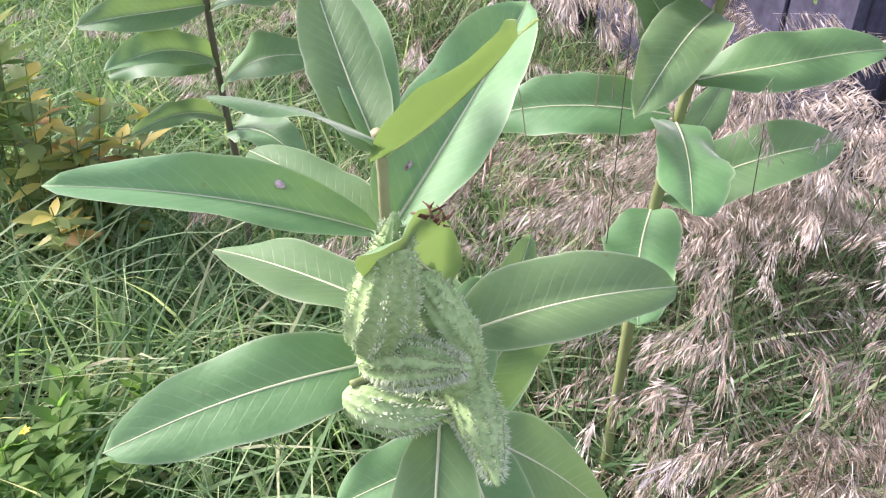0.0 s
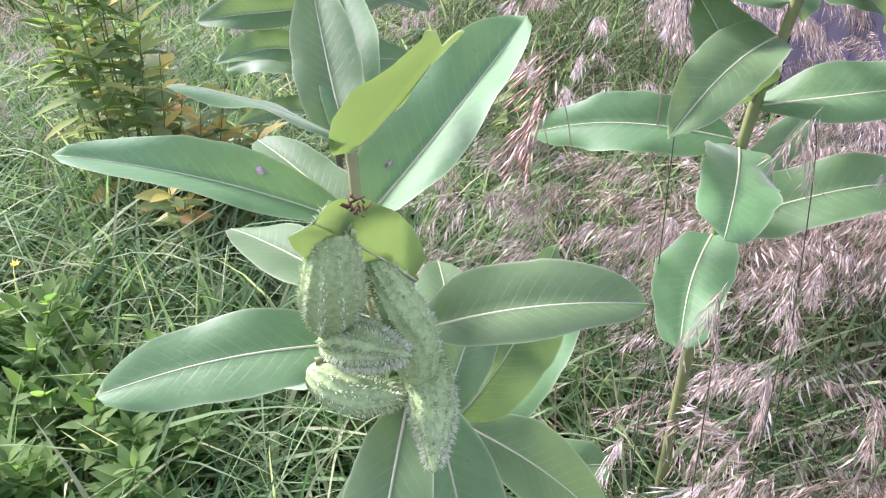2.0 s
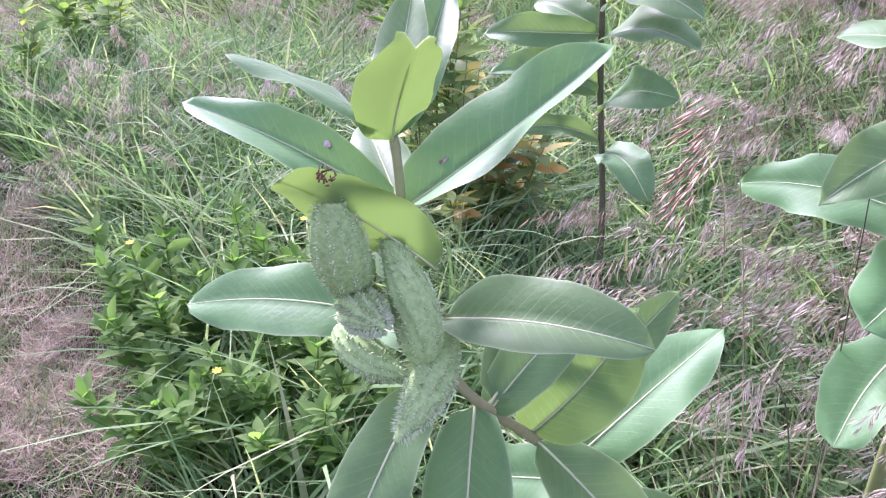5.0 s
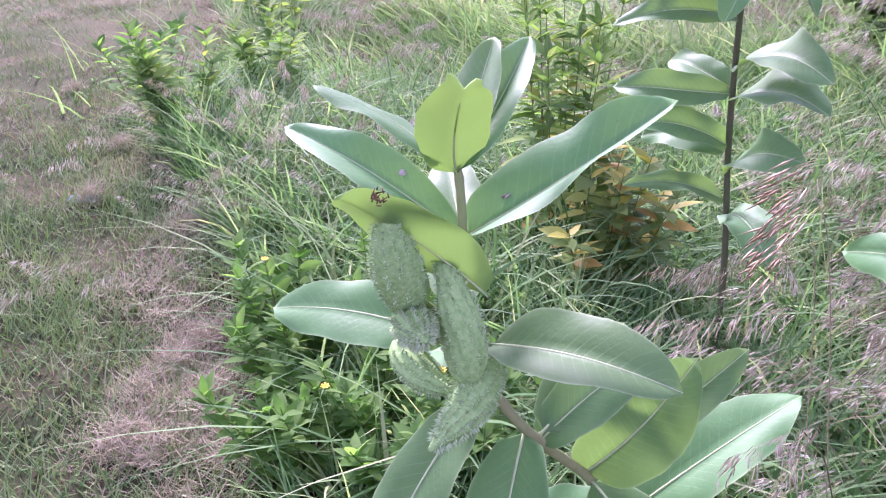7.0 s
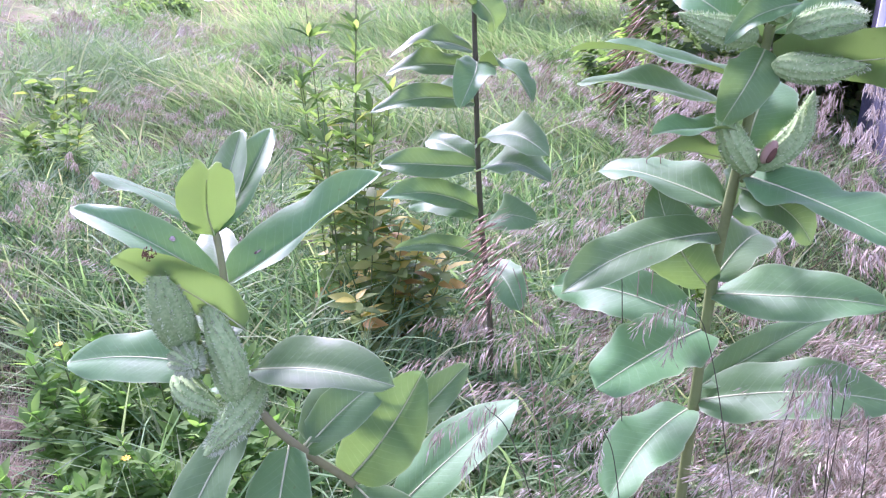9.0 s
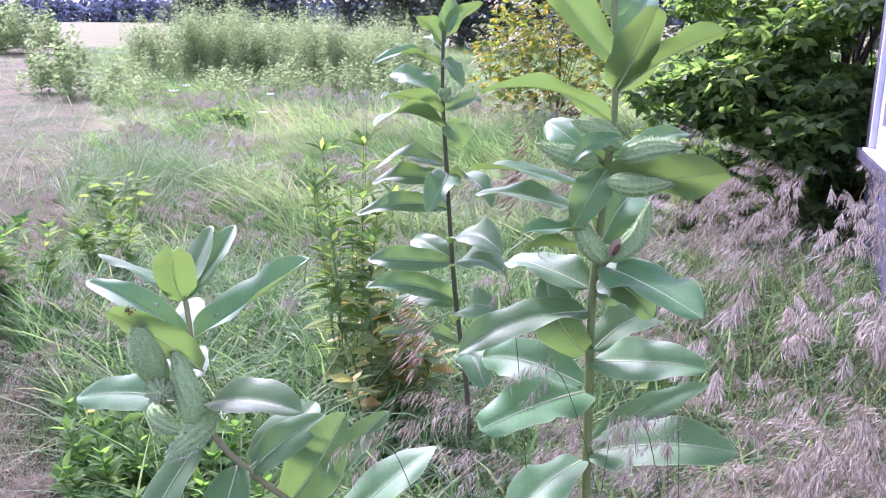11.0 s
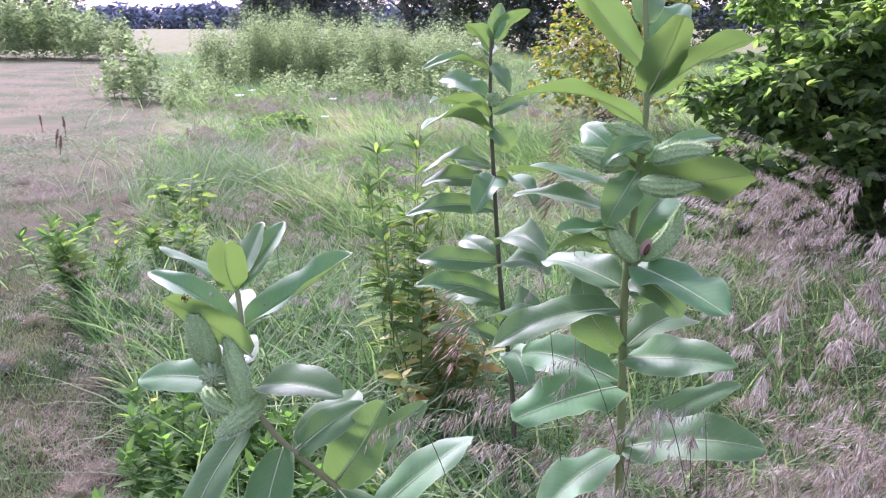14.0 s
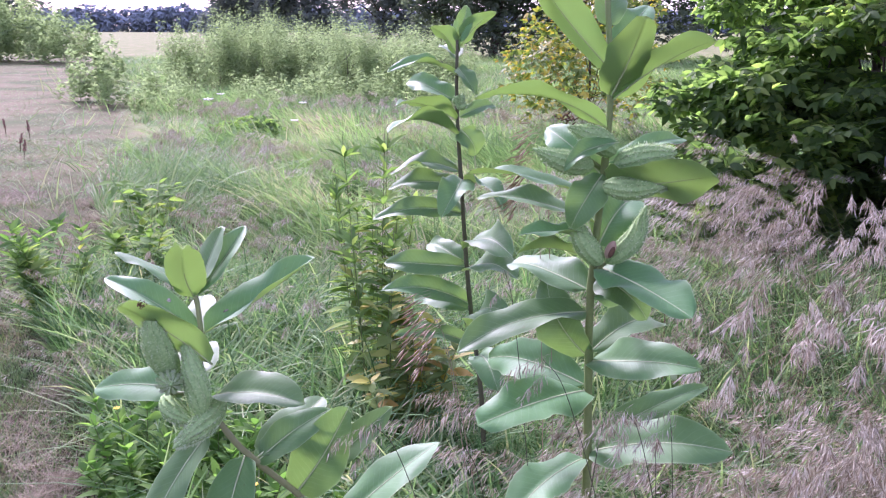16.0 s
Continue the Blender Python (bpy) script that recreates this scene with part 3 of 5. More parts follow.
# ---- the tall milkweed beside it: upright stem, six pods ----
def tall_milkweed():
    p = thing("milkweed_plant", 0.33, 1.44, 0.0, "tall upright milkweed with drooping leaves and clustered pods", "plant", "milkweed plants")
    stalk(p, [(0.33, 1.44, -0.03), (0.335, 1.44, 0.50), (0.328, 1.425, 0.74), (0.317, 1.40, 0.93), (0.307, 1.365, 1.082), (0.315, 1.345, 1.29), (0.315, 1.33, 1.40), (0.302, 1.33, 1.56)], 0.0095, 0.0042, M_STEM_G)
    L = lambda *a, **k: broad_leaf(p, *a, **{"wave": 0.085, "curl": 0.10, "twist": RNG.uniform(-0.3, 0.3), "sway": RNG.uniform(-0.05, 0.05), **k, "arch": k["arch"] + 0.01, "fold": k["fold"] + 0.10})
    L((0.317, 1.41, 0.872), (0.111, 1.253, 0.884), 0.102, (0.21, -0.25, 0.95), arch=0.03, fold=0.08, blunt=0.48, curl=0.0, twist=0.0, sway=0.0)
    L((0.32, 1.41, 0.88), (0.150, 1.640, 0.850), 0.084, (-0.2, -0.8, 0.6), arch=0.06, fold=0.12)
    L((0.310, 1.380, 1.030), (0.079, 1.317, 0.995), 0.084, (0.04, -0.25, 0.97), arch=0.06, fold=0.15, wave=0.08)
    L((0.308, 1.37, 1.07), (0.188, 1.534, 1.084), 0.092, (-0.10, -0.25, 0.97), arch=0.05, fold=0.15, wave=0.08)
    L((0.312, 1.35, 1.23), (0.103, 1.438, 1.272), 0.058, (0.05, -0.10, 0.97), arch=0.02, fold=0.2)
    L((0.312, 1.35, 1.19), (0.121, 1.446, 1.228), 0.062, (0.05, -0.15, 0.97), arch=0.02, fold=0.2)
    L((0.316, 1.40, 0.94), (0.235, 1.44, 1.075), 0.084, (-0.6, -0.7, 0.3), arch=0.12, fold=0.15, curl=0.3)
    L((0.318, 1.405, 0.93), (0.448, 1.220, 1.000), 0.082, (-0.55, -0.25, 0.78), arch=0.05, fold=0.12, wave=0.08)
    L((0.318, 1.405, 0.945), (0.506, 1.597, 0.941), 0.08, (0.19, -0.25, 0.95), arch=0.08, fold=0.12)
    L((0.318, 1.36, 1.115), (0.417, 1.175, 1.089), 0.104, (-0.05, -0.25, 0.97), arch=0.02, fold=0.1, curl=0.0, twist=0.0)
    L((0.309, 1.37, 1.06), (0.410, 1.52, 1.065), 0.090, (0.1, -0.8, 0.6), arch=0.05, fold=0.15)
    L((0.328, 1.43, 0.74), (0.525, 1.265, 0.835), 0.104, (-0.55, -0.28, 0.80), arch=0.04, fold=0.1, wave=0.08)
    L((0.328, 1.43, 0.76), (0.560, 1.47, 0.86), 0.055, (-0.10, -0.45, 0.85), arch=0.04, fold=0.1)
    L((0.328, 1.43, 0.73), (0.173, 1.330, 0.655), 0.108, (-0.35, -0.15, 0.90), arch=0.05, fold=0.1, blunt=0.48, curl=0.0, twist=0.1)
    L((0.318, 1.34, 1.255), (0.434, 1.172, 1.300), 0.098, (0.46, 0.51, 0.72), arch=-0.02, fold=-0.02, blunt=0.5, twist=0.0, curl=0.0)
    L((0.315, 1.33, 1.435), (0.185, 1.29, 1.575), 0.064, (0.3, 0.75, 0.6), arch=0.02, fold=0.3, curl=0.0)
    L((0.315, 1.33, 1.395), (0.331, 1.205, 1.515), 0.07, (0.1, 0.8, 0.6), arch=-0.06, fold=0.35, blunt=0.5, curl=0.0, sway=0.0, twist=0.1)
    L((0.317, 1.33, 1.39), (0.432, 1.215, 1.488), 0.08, (-0.3, 0.75, 0.6), arch=0.03, fold=0.3, blunt=0.55, curl=0.05, twist=0.0)
    L((0.312, 1.33, 1.45), (0.400, 1.450, 1.543), 0.054, (-0.3, -0.8, 0.5), arch=0.03, fold=0.15)
    L((0.305, 1.33, 1.50), (0.322, 1.405, 1.580), 0.054, (0.1, -0.85, 0.5), arch=0.0, fold=0.15)
    L((0.318, 1.335, 1.345), (0.096, 1.225, 1.402), 0.046, (0.05, 0.50, 0.86), arch=0.08, fold=0.35, wave=0.12, blunt=0.55, curl=0.0, twist=0.1)
    L((0.316, 1.345, 1.29), (0.469, 1.417, 1.327), 0.042, (0.0, -0.40, 0.92), arch=0.05, fold=0.2)
    L((0.314, 1.345, 1.275), (0.258, 1.318, 1.192), 0.060, (-0.5, -0.8, 0.2), arch=0.16, fold=0.12)
    L((0.314, 1.345, 1.27), (0.233, 1.449, 1.339), 0.06, (-0.4, -0.8, 0.4), arch=0.08, fold=0.15)
    L((0.311, 1.355, 1.165), (0.180, 1.330, 1.185), 0.06, (0.1, -0.10, 0.97), arch=0.02, fold=0.3)
    L((0.311, 1.355, 1.130), (0.176, 1.335, 1.155), 0.066, (0.1, 0.45, 0.88), arch=0.05, fold=0.3)
    L((0.312, 1.355, 1.15), (0.40, 1.46, 1.22), 0.090, (-0.1, -0.75, 0.6), arch=0.05, fold=0.15)
    L((0.313, 1.355, 1.10), (0.385, 1.29, 1.05), 0.078, (0.3, -0.8, 0.4), arch=0.10, fold=0.15)
    L((0.325, 1.300, 1.330), (0.239, 1.298, 1.298), 0.036, (-0.1, -0.55, 0.8), arch=0.08, fold=0.3, curl=0.3)
    seed_pod(p, (0.295, 1.330, 1.290), (0.198, 1.335, 1.316), 0.0183, (0, -0.004, -0.006), 180)
    seed_pod(p, (0.330, 1.335, 1.308), (0.252, 1.340, 1.350), 0.0191, (0, -0.006, 0.006), 180)
    seed_pod(p, (0.325, 1.325, 1.290), (0.424, 1.325, 1.310), 0.0200, (0, -0.006, 0.006), 240, 0.0065)
    seed_pod(p, (0.305, 1.310, 1.262), (0.395, 1.255, 1.272), 0.0174, (0, -0.004, -0.006), 180)
    seed_pod(p, (0.325, 1.346, 1.126), (0.388, 1.350, 1.222), 0.0174, (0.012, -0.008, -0.004), 200)
    seed_pod(p, (0.318, 1.341, 1.126), (0.265, 1.345, 1.215), 0.0183, (-0.008, -0.008, -0.004), 160)
    for a, b in (((0.313, 1.35, 1.28), (0.290, 1.350, 1.297)), ((0.315, 1.345, 1.30), (0.325, 1.333, 1.31)), ((0.312, 1.355, 1.11), (0.322, 1.345, 1.126))):
        stalk(p, [a, (Vector(a) + Vector(b)) / 2, b], 0.004, 0.004, M_STEM_G, "pod_stalk", 8)
    bm = bmesh.new()
    for k in range(22):
        c = Vector((0.252 - p.location.x + RNG.gauss(0, 0.007), 1.338 - p.location.y + RNG.gauss(0, 0.005), 1.362 + RNG.gauss(0, 0.003)))
        tube(bm, [c, c + Vector((RNG.gauss(0, 0.006), RNG.gauss(0, 0.006), RNG.uniform(0.002, 0.007)))], [0.0014, 0.0005], 5)
    part("withered_flower_head", bm, M_DRY, p, "shrivelled brown flower remains")
    bm = bmesh.new()
    bmesh.ops.create_uvsphere(bm, u_segments=10, v_segments=7, radius=0.013, matrix=pose(0.326 - 0.33, 1.322 - 1.44, 1.155, 10, 20, 0) @ Matrix.Diagonal((0.62, 0.5, 1.25, 1)))
    part("split_hull", bm, M_SEED_T, p, "pale dry hull of a split pod")
    bm = bmesh.new()
    bmesh.ops.create_uvsphere(bm, u_segments=10, v_segments=7, radius=0.009, matrix=pose(0.327 - 0.33, 1.3175 - 1.44, 1.152, 10, 20, 0) @ Matrix.Diagonal((0.5, 0.5, 1.2, 1)))
    part("split_core", bm, M_DRY, p, "dark core of a split pod")


# ---- the milkweed farther back: dark stem, slender ----
def back_milkweed():
    p = thing("milkweed_plant", 0.225, 2.43, 0.0, "slender milkweed with a dark stem and glossy bluish leaves", "plant", "milkweed plants")
    stalk(p, [(0.225, 2.43, -0.03), (0.218, 2.41, 0.36), (0.170, 2.36, 0.75), (0.140, 2.30, 1.10), (0.126, 2.275, 1.31), (0.125, 2.25, 1.47)], 0.0085, 0.0040, M_STEM_D)
    L = lambda *a, **k: broad_leaf(p, *a, **{"wave": 0.095, "curl": 0.14, "twist": RNG.uniform(-0.4, 0.4), "sway": RNG.uniform(-0.06, 0.06), **k, "arch": k["arch"] + 0.02, "fold": k["fold"] + 0.16})
    L((0.195, 2.39, 0.58), (-0.039, 2.303, 0.663), 0.06, (0.3, -0.55, 0.75), arch=0.04, fold=0.15)
    L((0.200, 2.39, 0.55), (0.235, 2.179, 0.548), 0.1, (-0.30, -0.15, 0.92), arch=0.10, fold=0.12, blunt=0.5)
    L((0.175, 2.365, 0.72), (-0.072, 2.271, 0.805), 0.086, (0.30, -0.62, 0.70), arch=0.06, fold=0.15, wave=0.08)
    L((0.178, 2.365, 0.71), (0.000, 2.500, 0.700), 0.08, (0.0, -0.8, 0.6), arch=0.06, fold=0.15)
    L((0.185, 2.375, 0.66), (0.247, 2.143, 0.785), 0.1, (-0.60, -0.15, 0.75), arch=0.06, fold=0.12, blunt=0.5)
    L((0.165, 2.345, 0.83), (0.264, 2.100, 0.895), 0.104, (-0.45, -0.10, 0.88), arch=0.05, fold=0.12)
    L((0.158, 2.335, 0.90), (0.247, 2.070, 0.963), 0.104, (-0.48, -0.10, 0.86), arch=0.05, fold=0.14)
    L((0.163, 2.345, 0.84), (-0.078, 2.375, 0.853), 0.08, (-0.06, -0.75, 0.66), arch=0.06, fold=0.15, wave=0.08)
    L((0.163, 2.345, 0.85), (0.05, 2.50, 0.88), 0.075, (0.1, -0.8, 0.6), arch=0.06, fold=0.15)
    L((0.150, 2.32, 1.00), (-0.096, 2.246, 1.013), 0.068, (0.20, -0.66, 0.70), arch=0.08, fold=0.15, wave=0.08)
    L((0.150, 2.32, 0.99), (0.04, 2.48, 1.00), 0.07, (0.1, -0.8, 0.6), arch=0.06, fold=0.15)
    L((0.143, 2.31, 1.08), (-0.062, 2.335, 1.077), 0.074, (-0.05, -0.65, 0.75), arch=0.08, fold=0.15)
    L((0.140, 2.30, 1.12), (-0.053, 2.305, 1.124), 0.078, (0.1, -0.4, 0.9), arch=0.10, fold=0.2)
    L((0.143, 2.31, 1.09), (0.253, 2.180, 1.044), 0.092, (0.2, 0.1, 0.9), arch=0.12, fold=0.3)
    L((0.142, 2.305, 1.10), (0.085, 2.15, 1.040), 0.092, (-0.1, -0.8, 0.55), arch=0.12, fold=0.12)
    L((0.133, 2.285, 1.22), (-0.050, 2.036, 1.284), 0.078, (-0.05, 0.22, 0.96), arch=0.05, fold=0.35)
    L((0.130, 2.28, 1.26), (-0.031, 2.170, 1.326), 0.084, (0.2, 0.55, 0.75), arch=0.05, fold=0.2)
    L((0.128, 2.275, 1.31), (-0.006, 2.400, 1.368), 0.072, (-0.16, -0.50, 0.85), arch=0.05, fold=0.15)
    L((0.126, 2.26, 1.38), (-0.050, 2.150, 1.410), 0.06, (0.1, -0.1, 0.9), arch=0.08, fold=0.35)
    L((0.133, 2.285, 1.24), (0.182, 2.279, 1.170), 0.081, (0.3, -0.8, 0.4), arch=0.12, fold=0.15)
    L((0.130, 2.28, 1.27), (0.24, 2.36, 1.30), 0.045, (-0.1, -0.8, 0.6), arch=0.05, fold=0.2)
    L((0.126, 2.26, 1.43), (0.060, 2.240, 1.508), 0.063, (0.2, 0.65, 0.7), arch=0.02, fold=0.3)
    L((0.125, 2.255, 1.44), (0.219, 2.274, 1.545), 0.060, (-0.4, 0.65, 0.5), arch=0.02, fold=0.3)
    L((0.125, 2.25, 1.46), (0.155, 2.300, 1.560), 0.052, (0.2, -0.8, 0.5), arch=0.02, fold=0.25)
    L((0.125, 2.255, 1.42), (0.09, 2.36, 1.46), 0.06, (0.2, -0.8, 0.5), arch=0.02, fold=0.2)
    L((0.126, 2.26, 1.40), (0.17, 2.18, 1.34), 0.05, (0.2, -0.8, 0.5), arch=0.1, fold=0.2)
    for k in range(4):
        a = (0.128 + 0.004 * k, 2.272, 1.30 + 0.01 * k)
        c = (0.128 + RNG.uniform(-0.03, 0.03), 2.25, 1.31 + RNG.uniform(-0.02, 0.04))
        seed_pod(p, a, c, 0.011, (0, -0.004, 0), 40, 0.003)


front_milkweed()
tall_milkweed()
back_milkweed()


# ---- grasses ----
NP = np.random.RandomState(3)


def blades(x, y, length, width, lean, curl, segs=4, az=None, z0=None):
    """Curved tapering grass blades rooted at x, y."""
    n = len(x)
    az = NP.uniform(0, 2 * np.pi, n) if az is None else az
    z0 = np.zeros(n) if z0 is None else z0
    s = np.linspace(0, 1, segs + 1)[None]
    L, le, cu = length[:, None], lean[:, None], curl[:, None]
    out = L * (le * s + cu * s ** 2)
    z = L * (s * np.sqrt(np.maximum(0.05, 1 - le ** 2)) - 0.55 * cu * s ** 2.2)
    z = np.maximum(z, 0.004 + 0.01 * s)
    w = (width[:, None] * (1 - s ** 1.6) * 0.5 + 0.0002)
    ca, sa = np.cos(az)[:, None], np.sin(az)[:, None]
    tw = az[:, None] + 1.57 + NP.normal(0, 0.5, (n, 1)) + 0.5 * s
    cx, cy, cz = x[:, None] + out * ca, y[:, None] + out * sa, z0[:, None] + z
    a = np.stack([cx - w * np.cos(tw), cy - w * np.sin(tw), cz], -1)
    b = np.stack([cx + w * np.cos(tw), cy + w * np.sin(tw), cz + w * 0.4], -1)
    v = np.stack([a, b], 2).reshape(n, -1, 3)
    k = np.arange(segs)
    f = np.stack([2 * k, 2 * k + 1, 2 * k + 3, 2 * k + 2], -1)
    faces = f[None] + (np.arange(n) * v.shape[1])[:, None, None]
    return v.reshape(-1, 3), faces.reshape(-1, 4)


def track_side(x, y):
    """Metres to the right of the track's edge."""
    return x - edge_x(y) + (0.10 + 0.014 * y) * np.sin(2.3 * y + 1.1 * x)


def patchy(x, y, s, o):
    return np.sin(x * s + o) * np.cos(y * s * 1.3 - o * 2) + 0.6 * np.sin((x + y) * s * 2.1 + o * 3)


def sample(n, x0, x1, y0, y1):
    return NP.uniform(x0, x1, n), NP.uniform(y0, y1, n)


def tufts(n, per, x0, x1, y0, y1, radius):
    """Roots of grass gathered in tufts, each blade leaning out of its tuft."""
    cx, cy = sample(n, x0, x1, y0, y1)
    a, d = NP.uniform(0, 6.2832, n * per), radius * np.sqrt(NP.uniform(0, 1, n * per))
    return np.repeat(cx, per) + d * np.cos(a), np.repeat(cy, per) + d * np.sin(a), a + NP.normal(0, 0.6, n * per), np.repeat(NP.uniform(0.6, 1.15, n), per)


def green_grass():
    out = []
    x, y, az, k = tufts(3000, 24, -2.6, 2.9, 1.0, 4.6, 0.09)
    ts = track_side(x, y)
    brome = x > np.interp(y, [1.55, 2.1, 4.9], [0.1, 0.65, 1.1])
    keep = (ts > 0.02) & (NP.uniform(0, 1, len(x)) < np.where(brome, 0.95, 0.9)) & ((y > 1.7) | (x > 0.5) | (NP.uniform(0, 1, len(x)) < 0.6)) & ((x > -0.25) | (x < -1.1) | (y > 2.75) | (NP.uniform(0, 1, len(x)) < 0.55))
    x, y, az, k = x[keep], y[keep], az[keep], k[keep]
    n = len(x)
    out.append(blades(x, y, NP.uniform(0.16, 0.5, n) * k, 0.005 + 0.0125 * NP.uniform(0, 1, n) ** 1.3, NP.uniform(0.08, 0.6, n), NP.uniform(0.1, 0.85, n), 4, az))
    x, y, az, k = tufts(900, 20, -0.6, 3.4, -2.8, 1.0, 0.1)
    keep = (track_side(x, y) > 0.02) & (x < 1.2 + 0.35 * (y + 2.8))
    x, y, az, k = x[keep], y[keep], az[keep], k[keep]
    n = len(x)
    out.append(blades(x, y, NP.uniform(0.08, 0.22, n) * k, NP.uniform(0.004, 0.012, n), NP.uniform(0.1, 0.6, n), NP.uniform(0.1, 0.8, n), 3, az))
    x, y = sample(1700, -1.9, 0.1, 1.9, 4.2)
    keep = track_side(x, y) > 0.15
    x, y = x[keep], y[keep]
    n = len(x)
    out.append(blades(x, y, NP.uniform(0.35, 0.65, n), NP.uniform(0.008, 0.014, n), NP.uniform(0.15, 0.5, n), NP.uniform(0.4, 0.9, n), 6))
    x, y, az, k = tufts(2300, 26, -5.5, 5.0, 4.4, 11.0, 0.16)
    ts = track_side(x, y)
    keep = ((ts > 0.0) | ((ts > -1.0) & (NP.uniform(0, 1, len(x)) < 0.02))) & (np.abs(x) < 1.4 + 0.55 * y)
    x, y, az, k = x[keep], y[keep], az[keep], k[keep]
    n = len(x)
    az = az * 0.35 + 2.6 + 1.9 * patchy(x, y, 0.85, 0.7) + NP.normal(0, 0.35, n)
    far = blades(x, y, NP.uniform(0.22, 0.62, n) * k * (1 + 0.3 * patchy(x, y, 1.1, 0.5)), NP.uniform(0.006, 0.016, n), NP.uniform(0.25, 0.85, n), NP.uniform(0.2, 0.8, n), 4, az)
    tagged(mesh_from("meadow_grass", *join(out), M_GRASS), "long arching green meadow grass", "grass", kind="stuff")
    x, y = sample(110000, -16, 20, 10.0, 42)
    ts = track_side(x, y)
    keep = ((ts > 0.3) | ((ts > -1.6) & (NP.uniform(0, 1, len(x)) < 0.05))) & (np.abs(x) < 2 + 0.58 * y)
    x, y = x[keep], y[keep]
    n = len(x)
    f2 = blades(x, y, NP.uniform(0.2, 0.55, n) * (1 + 0.3 * patchy(x, y, 0.5, 0.2)), NP.uniform(0.010, 0.024, n), NP.uniform(0.2, 0.85, n), NP.uniform(0.1, 0.8, n), 2, 2.6 + 1.9 * patchy(x, y, 0.5, 0.7) + NP.normal(0, 0.5, n))
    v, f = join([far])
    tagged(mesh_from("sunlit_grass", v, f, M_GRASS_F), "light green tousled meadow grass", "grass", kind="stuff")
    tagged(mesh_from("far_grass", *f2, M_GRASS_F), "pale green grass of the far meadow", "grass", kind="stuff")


def stubble():
    x, y = sample(105000, -6.5, 0.2, 1.2, 12.0)
    x1, y1 = sample(80000, -3.4, -0.4, 1.4, 7.5)
    keep = NP.uniform(0, 1, len(x1)) < np.clip((7.5 - y1) / 4.5, 0, 1) * np.clip((x1 + 3.4) / 1.4, 0, 1)
    x1, y1 = x1[keep], y1[keep]
    x, y = np.concatenate([x, x1]), np.concatenate([y, y1])
    ts = track_side(x, y)
    keep = (ts < 0.12) & (x > -1.0 - 0.55 * y)
    x, y = x[keep], y[keep]
    n = len(x)
    dry = patchy(x, y, 2.2, 0.3) + NP.normal(0, 0.35, n) > 1.0
    for mask, mat, name, label in ((dry, M_CLIP, "dry_clippings", "pinkish dry grass clippings on the mown track"), (~dry, M_MOWN, "mown_grass", "short mown grass of the track")):
        k = int(mask.sum())
        ln = NP.uniform(0.03, 0.08, k) if mat is M_CLIP else NP.uniform(0.03, 0.085, k) * (1 + 0.35 * patchy(x[mask], y[mask], 5.0, 0.9))
        le = np.maximum(NP.uniform(0.7, 0.97, k) if mat is M_CLIP else NP.uniform(0.1, 0.75, k), np.interp(y[mask], [4, 8], [0.0, 0.8]))
        v, f = blades(x[mask], y[mask], ln, NP.uniform(0.0025, 0.0055, k), le, NP.uniform(0, 0.5, k), 2)
        tagged(mesh_from(name, v, f, mat), label, "grass", kind="stuff")
    near = np.random.default_rng(77)
    x, y = near.uniform(-4.5, 0.6, 26000), near.uniform(-3.2, 1.3, 26000)
    keep = track_side(x, y) < 0.12
    x, y = x[keep], y[keep]
    n = len(x)
    v, f = blades(x, y, near.uniform(0.03, 0.08, n), near.uniform(0.003, 0.006, n), near.uniform(0.1, 0.8, n), near.uniform(0, 0.5, n), 2)
    tagged(mesh_from("mown_grass", v, f, M_MOWN), "short mown grass of the near track", "grass", kind="stuff")
    y = NP.uniform(8.0, 44, 40000)
    x = edge_x(y) + 0.4 - NP.uniform(0, 1, len(y)) * (0.25 * y + 2)
    n = len(y)
    v, f = blades(x, y, NP.uniform(0.03, 0.08, n), NP.uniform(0.005, 0.012, n), NP.uniform(0.8, 0.98, n), NP.uniform(0, 0.2, n), 2)
    tagged(mesh_from("far_clippings", v, f, M_MOWN), "dry mown grass of the far track", "grass", kind="stuff")


def clipping_piles():
    """Low heaps of fine dry clippings along the track's edge and scattered on it."""
    pairs = []
    for k in range(74):
        y0 = 1.5 + 7.0 * NP.uniform(0, 1) ** 1.5
        off = -abs(NP.normal(0, 0.14)) - 0.05 if k % 4 else -NP.uniform(0.2, 1.8)
        x0 = edge_x(y0) + off
        n = 480
        r = NP.uniform(0.04, 0.13) * (1 + 0.1 * y0)
        a, d = NP.uniform(0, 6.28, n), r * np.sqrt(NP.uniform(0, 1, n))
        d = d * (1 + 0.45 * np.sin(3 * a + k) + 0.25 * np.sin(7 * a + 2 * k))
        x, y = x0 + 1.1 * d * np.cos(a), y0 + 1.3 * d * np.sin(a)
        pairs.append(blades(x, y, NP.uniform(0.03, 0.08, n), NP.uniform(0.0010, 0.0022, n), NP.uniform(0.6, 0.97, n), NP.uniform(-0.1, 0.3, n), 2, None, 0.055 * NP.uniform(0, 1, n) * np.maximum(0, 1 - (d / r) ** 2)))
    tagged(mesh_from("clipping_heaps", *join(pairs), M_HEAP), "heaps of pinkish dry clippings on the track", "dry grass", kind="stuff")


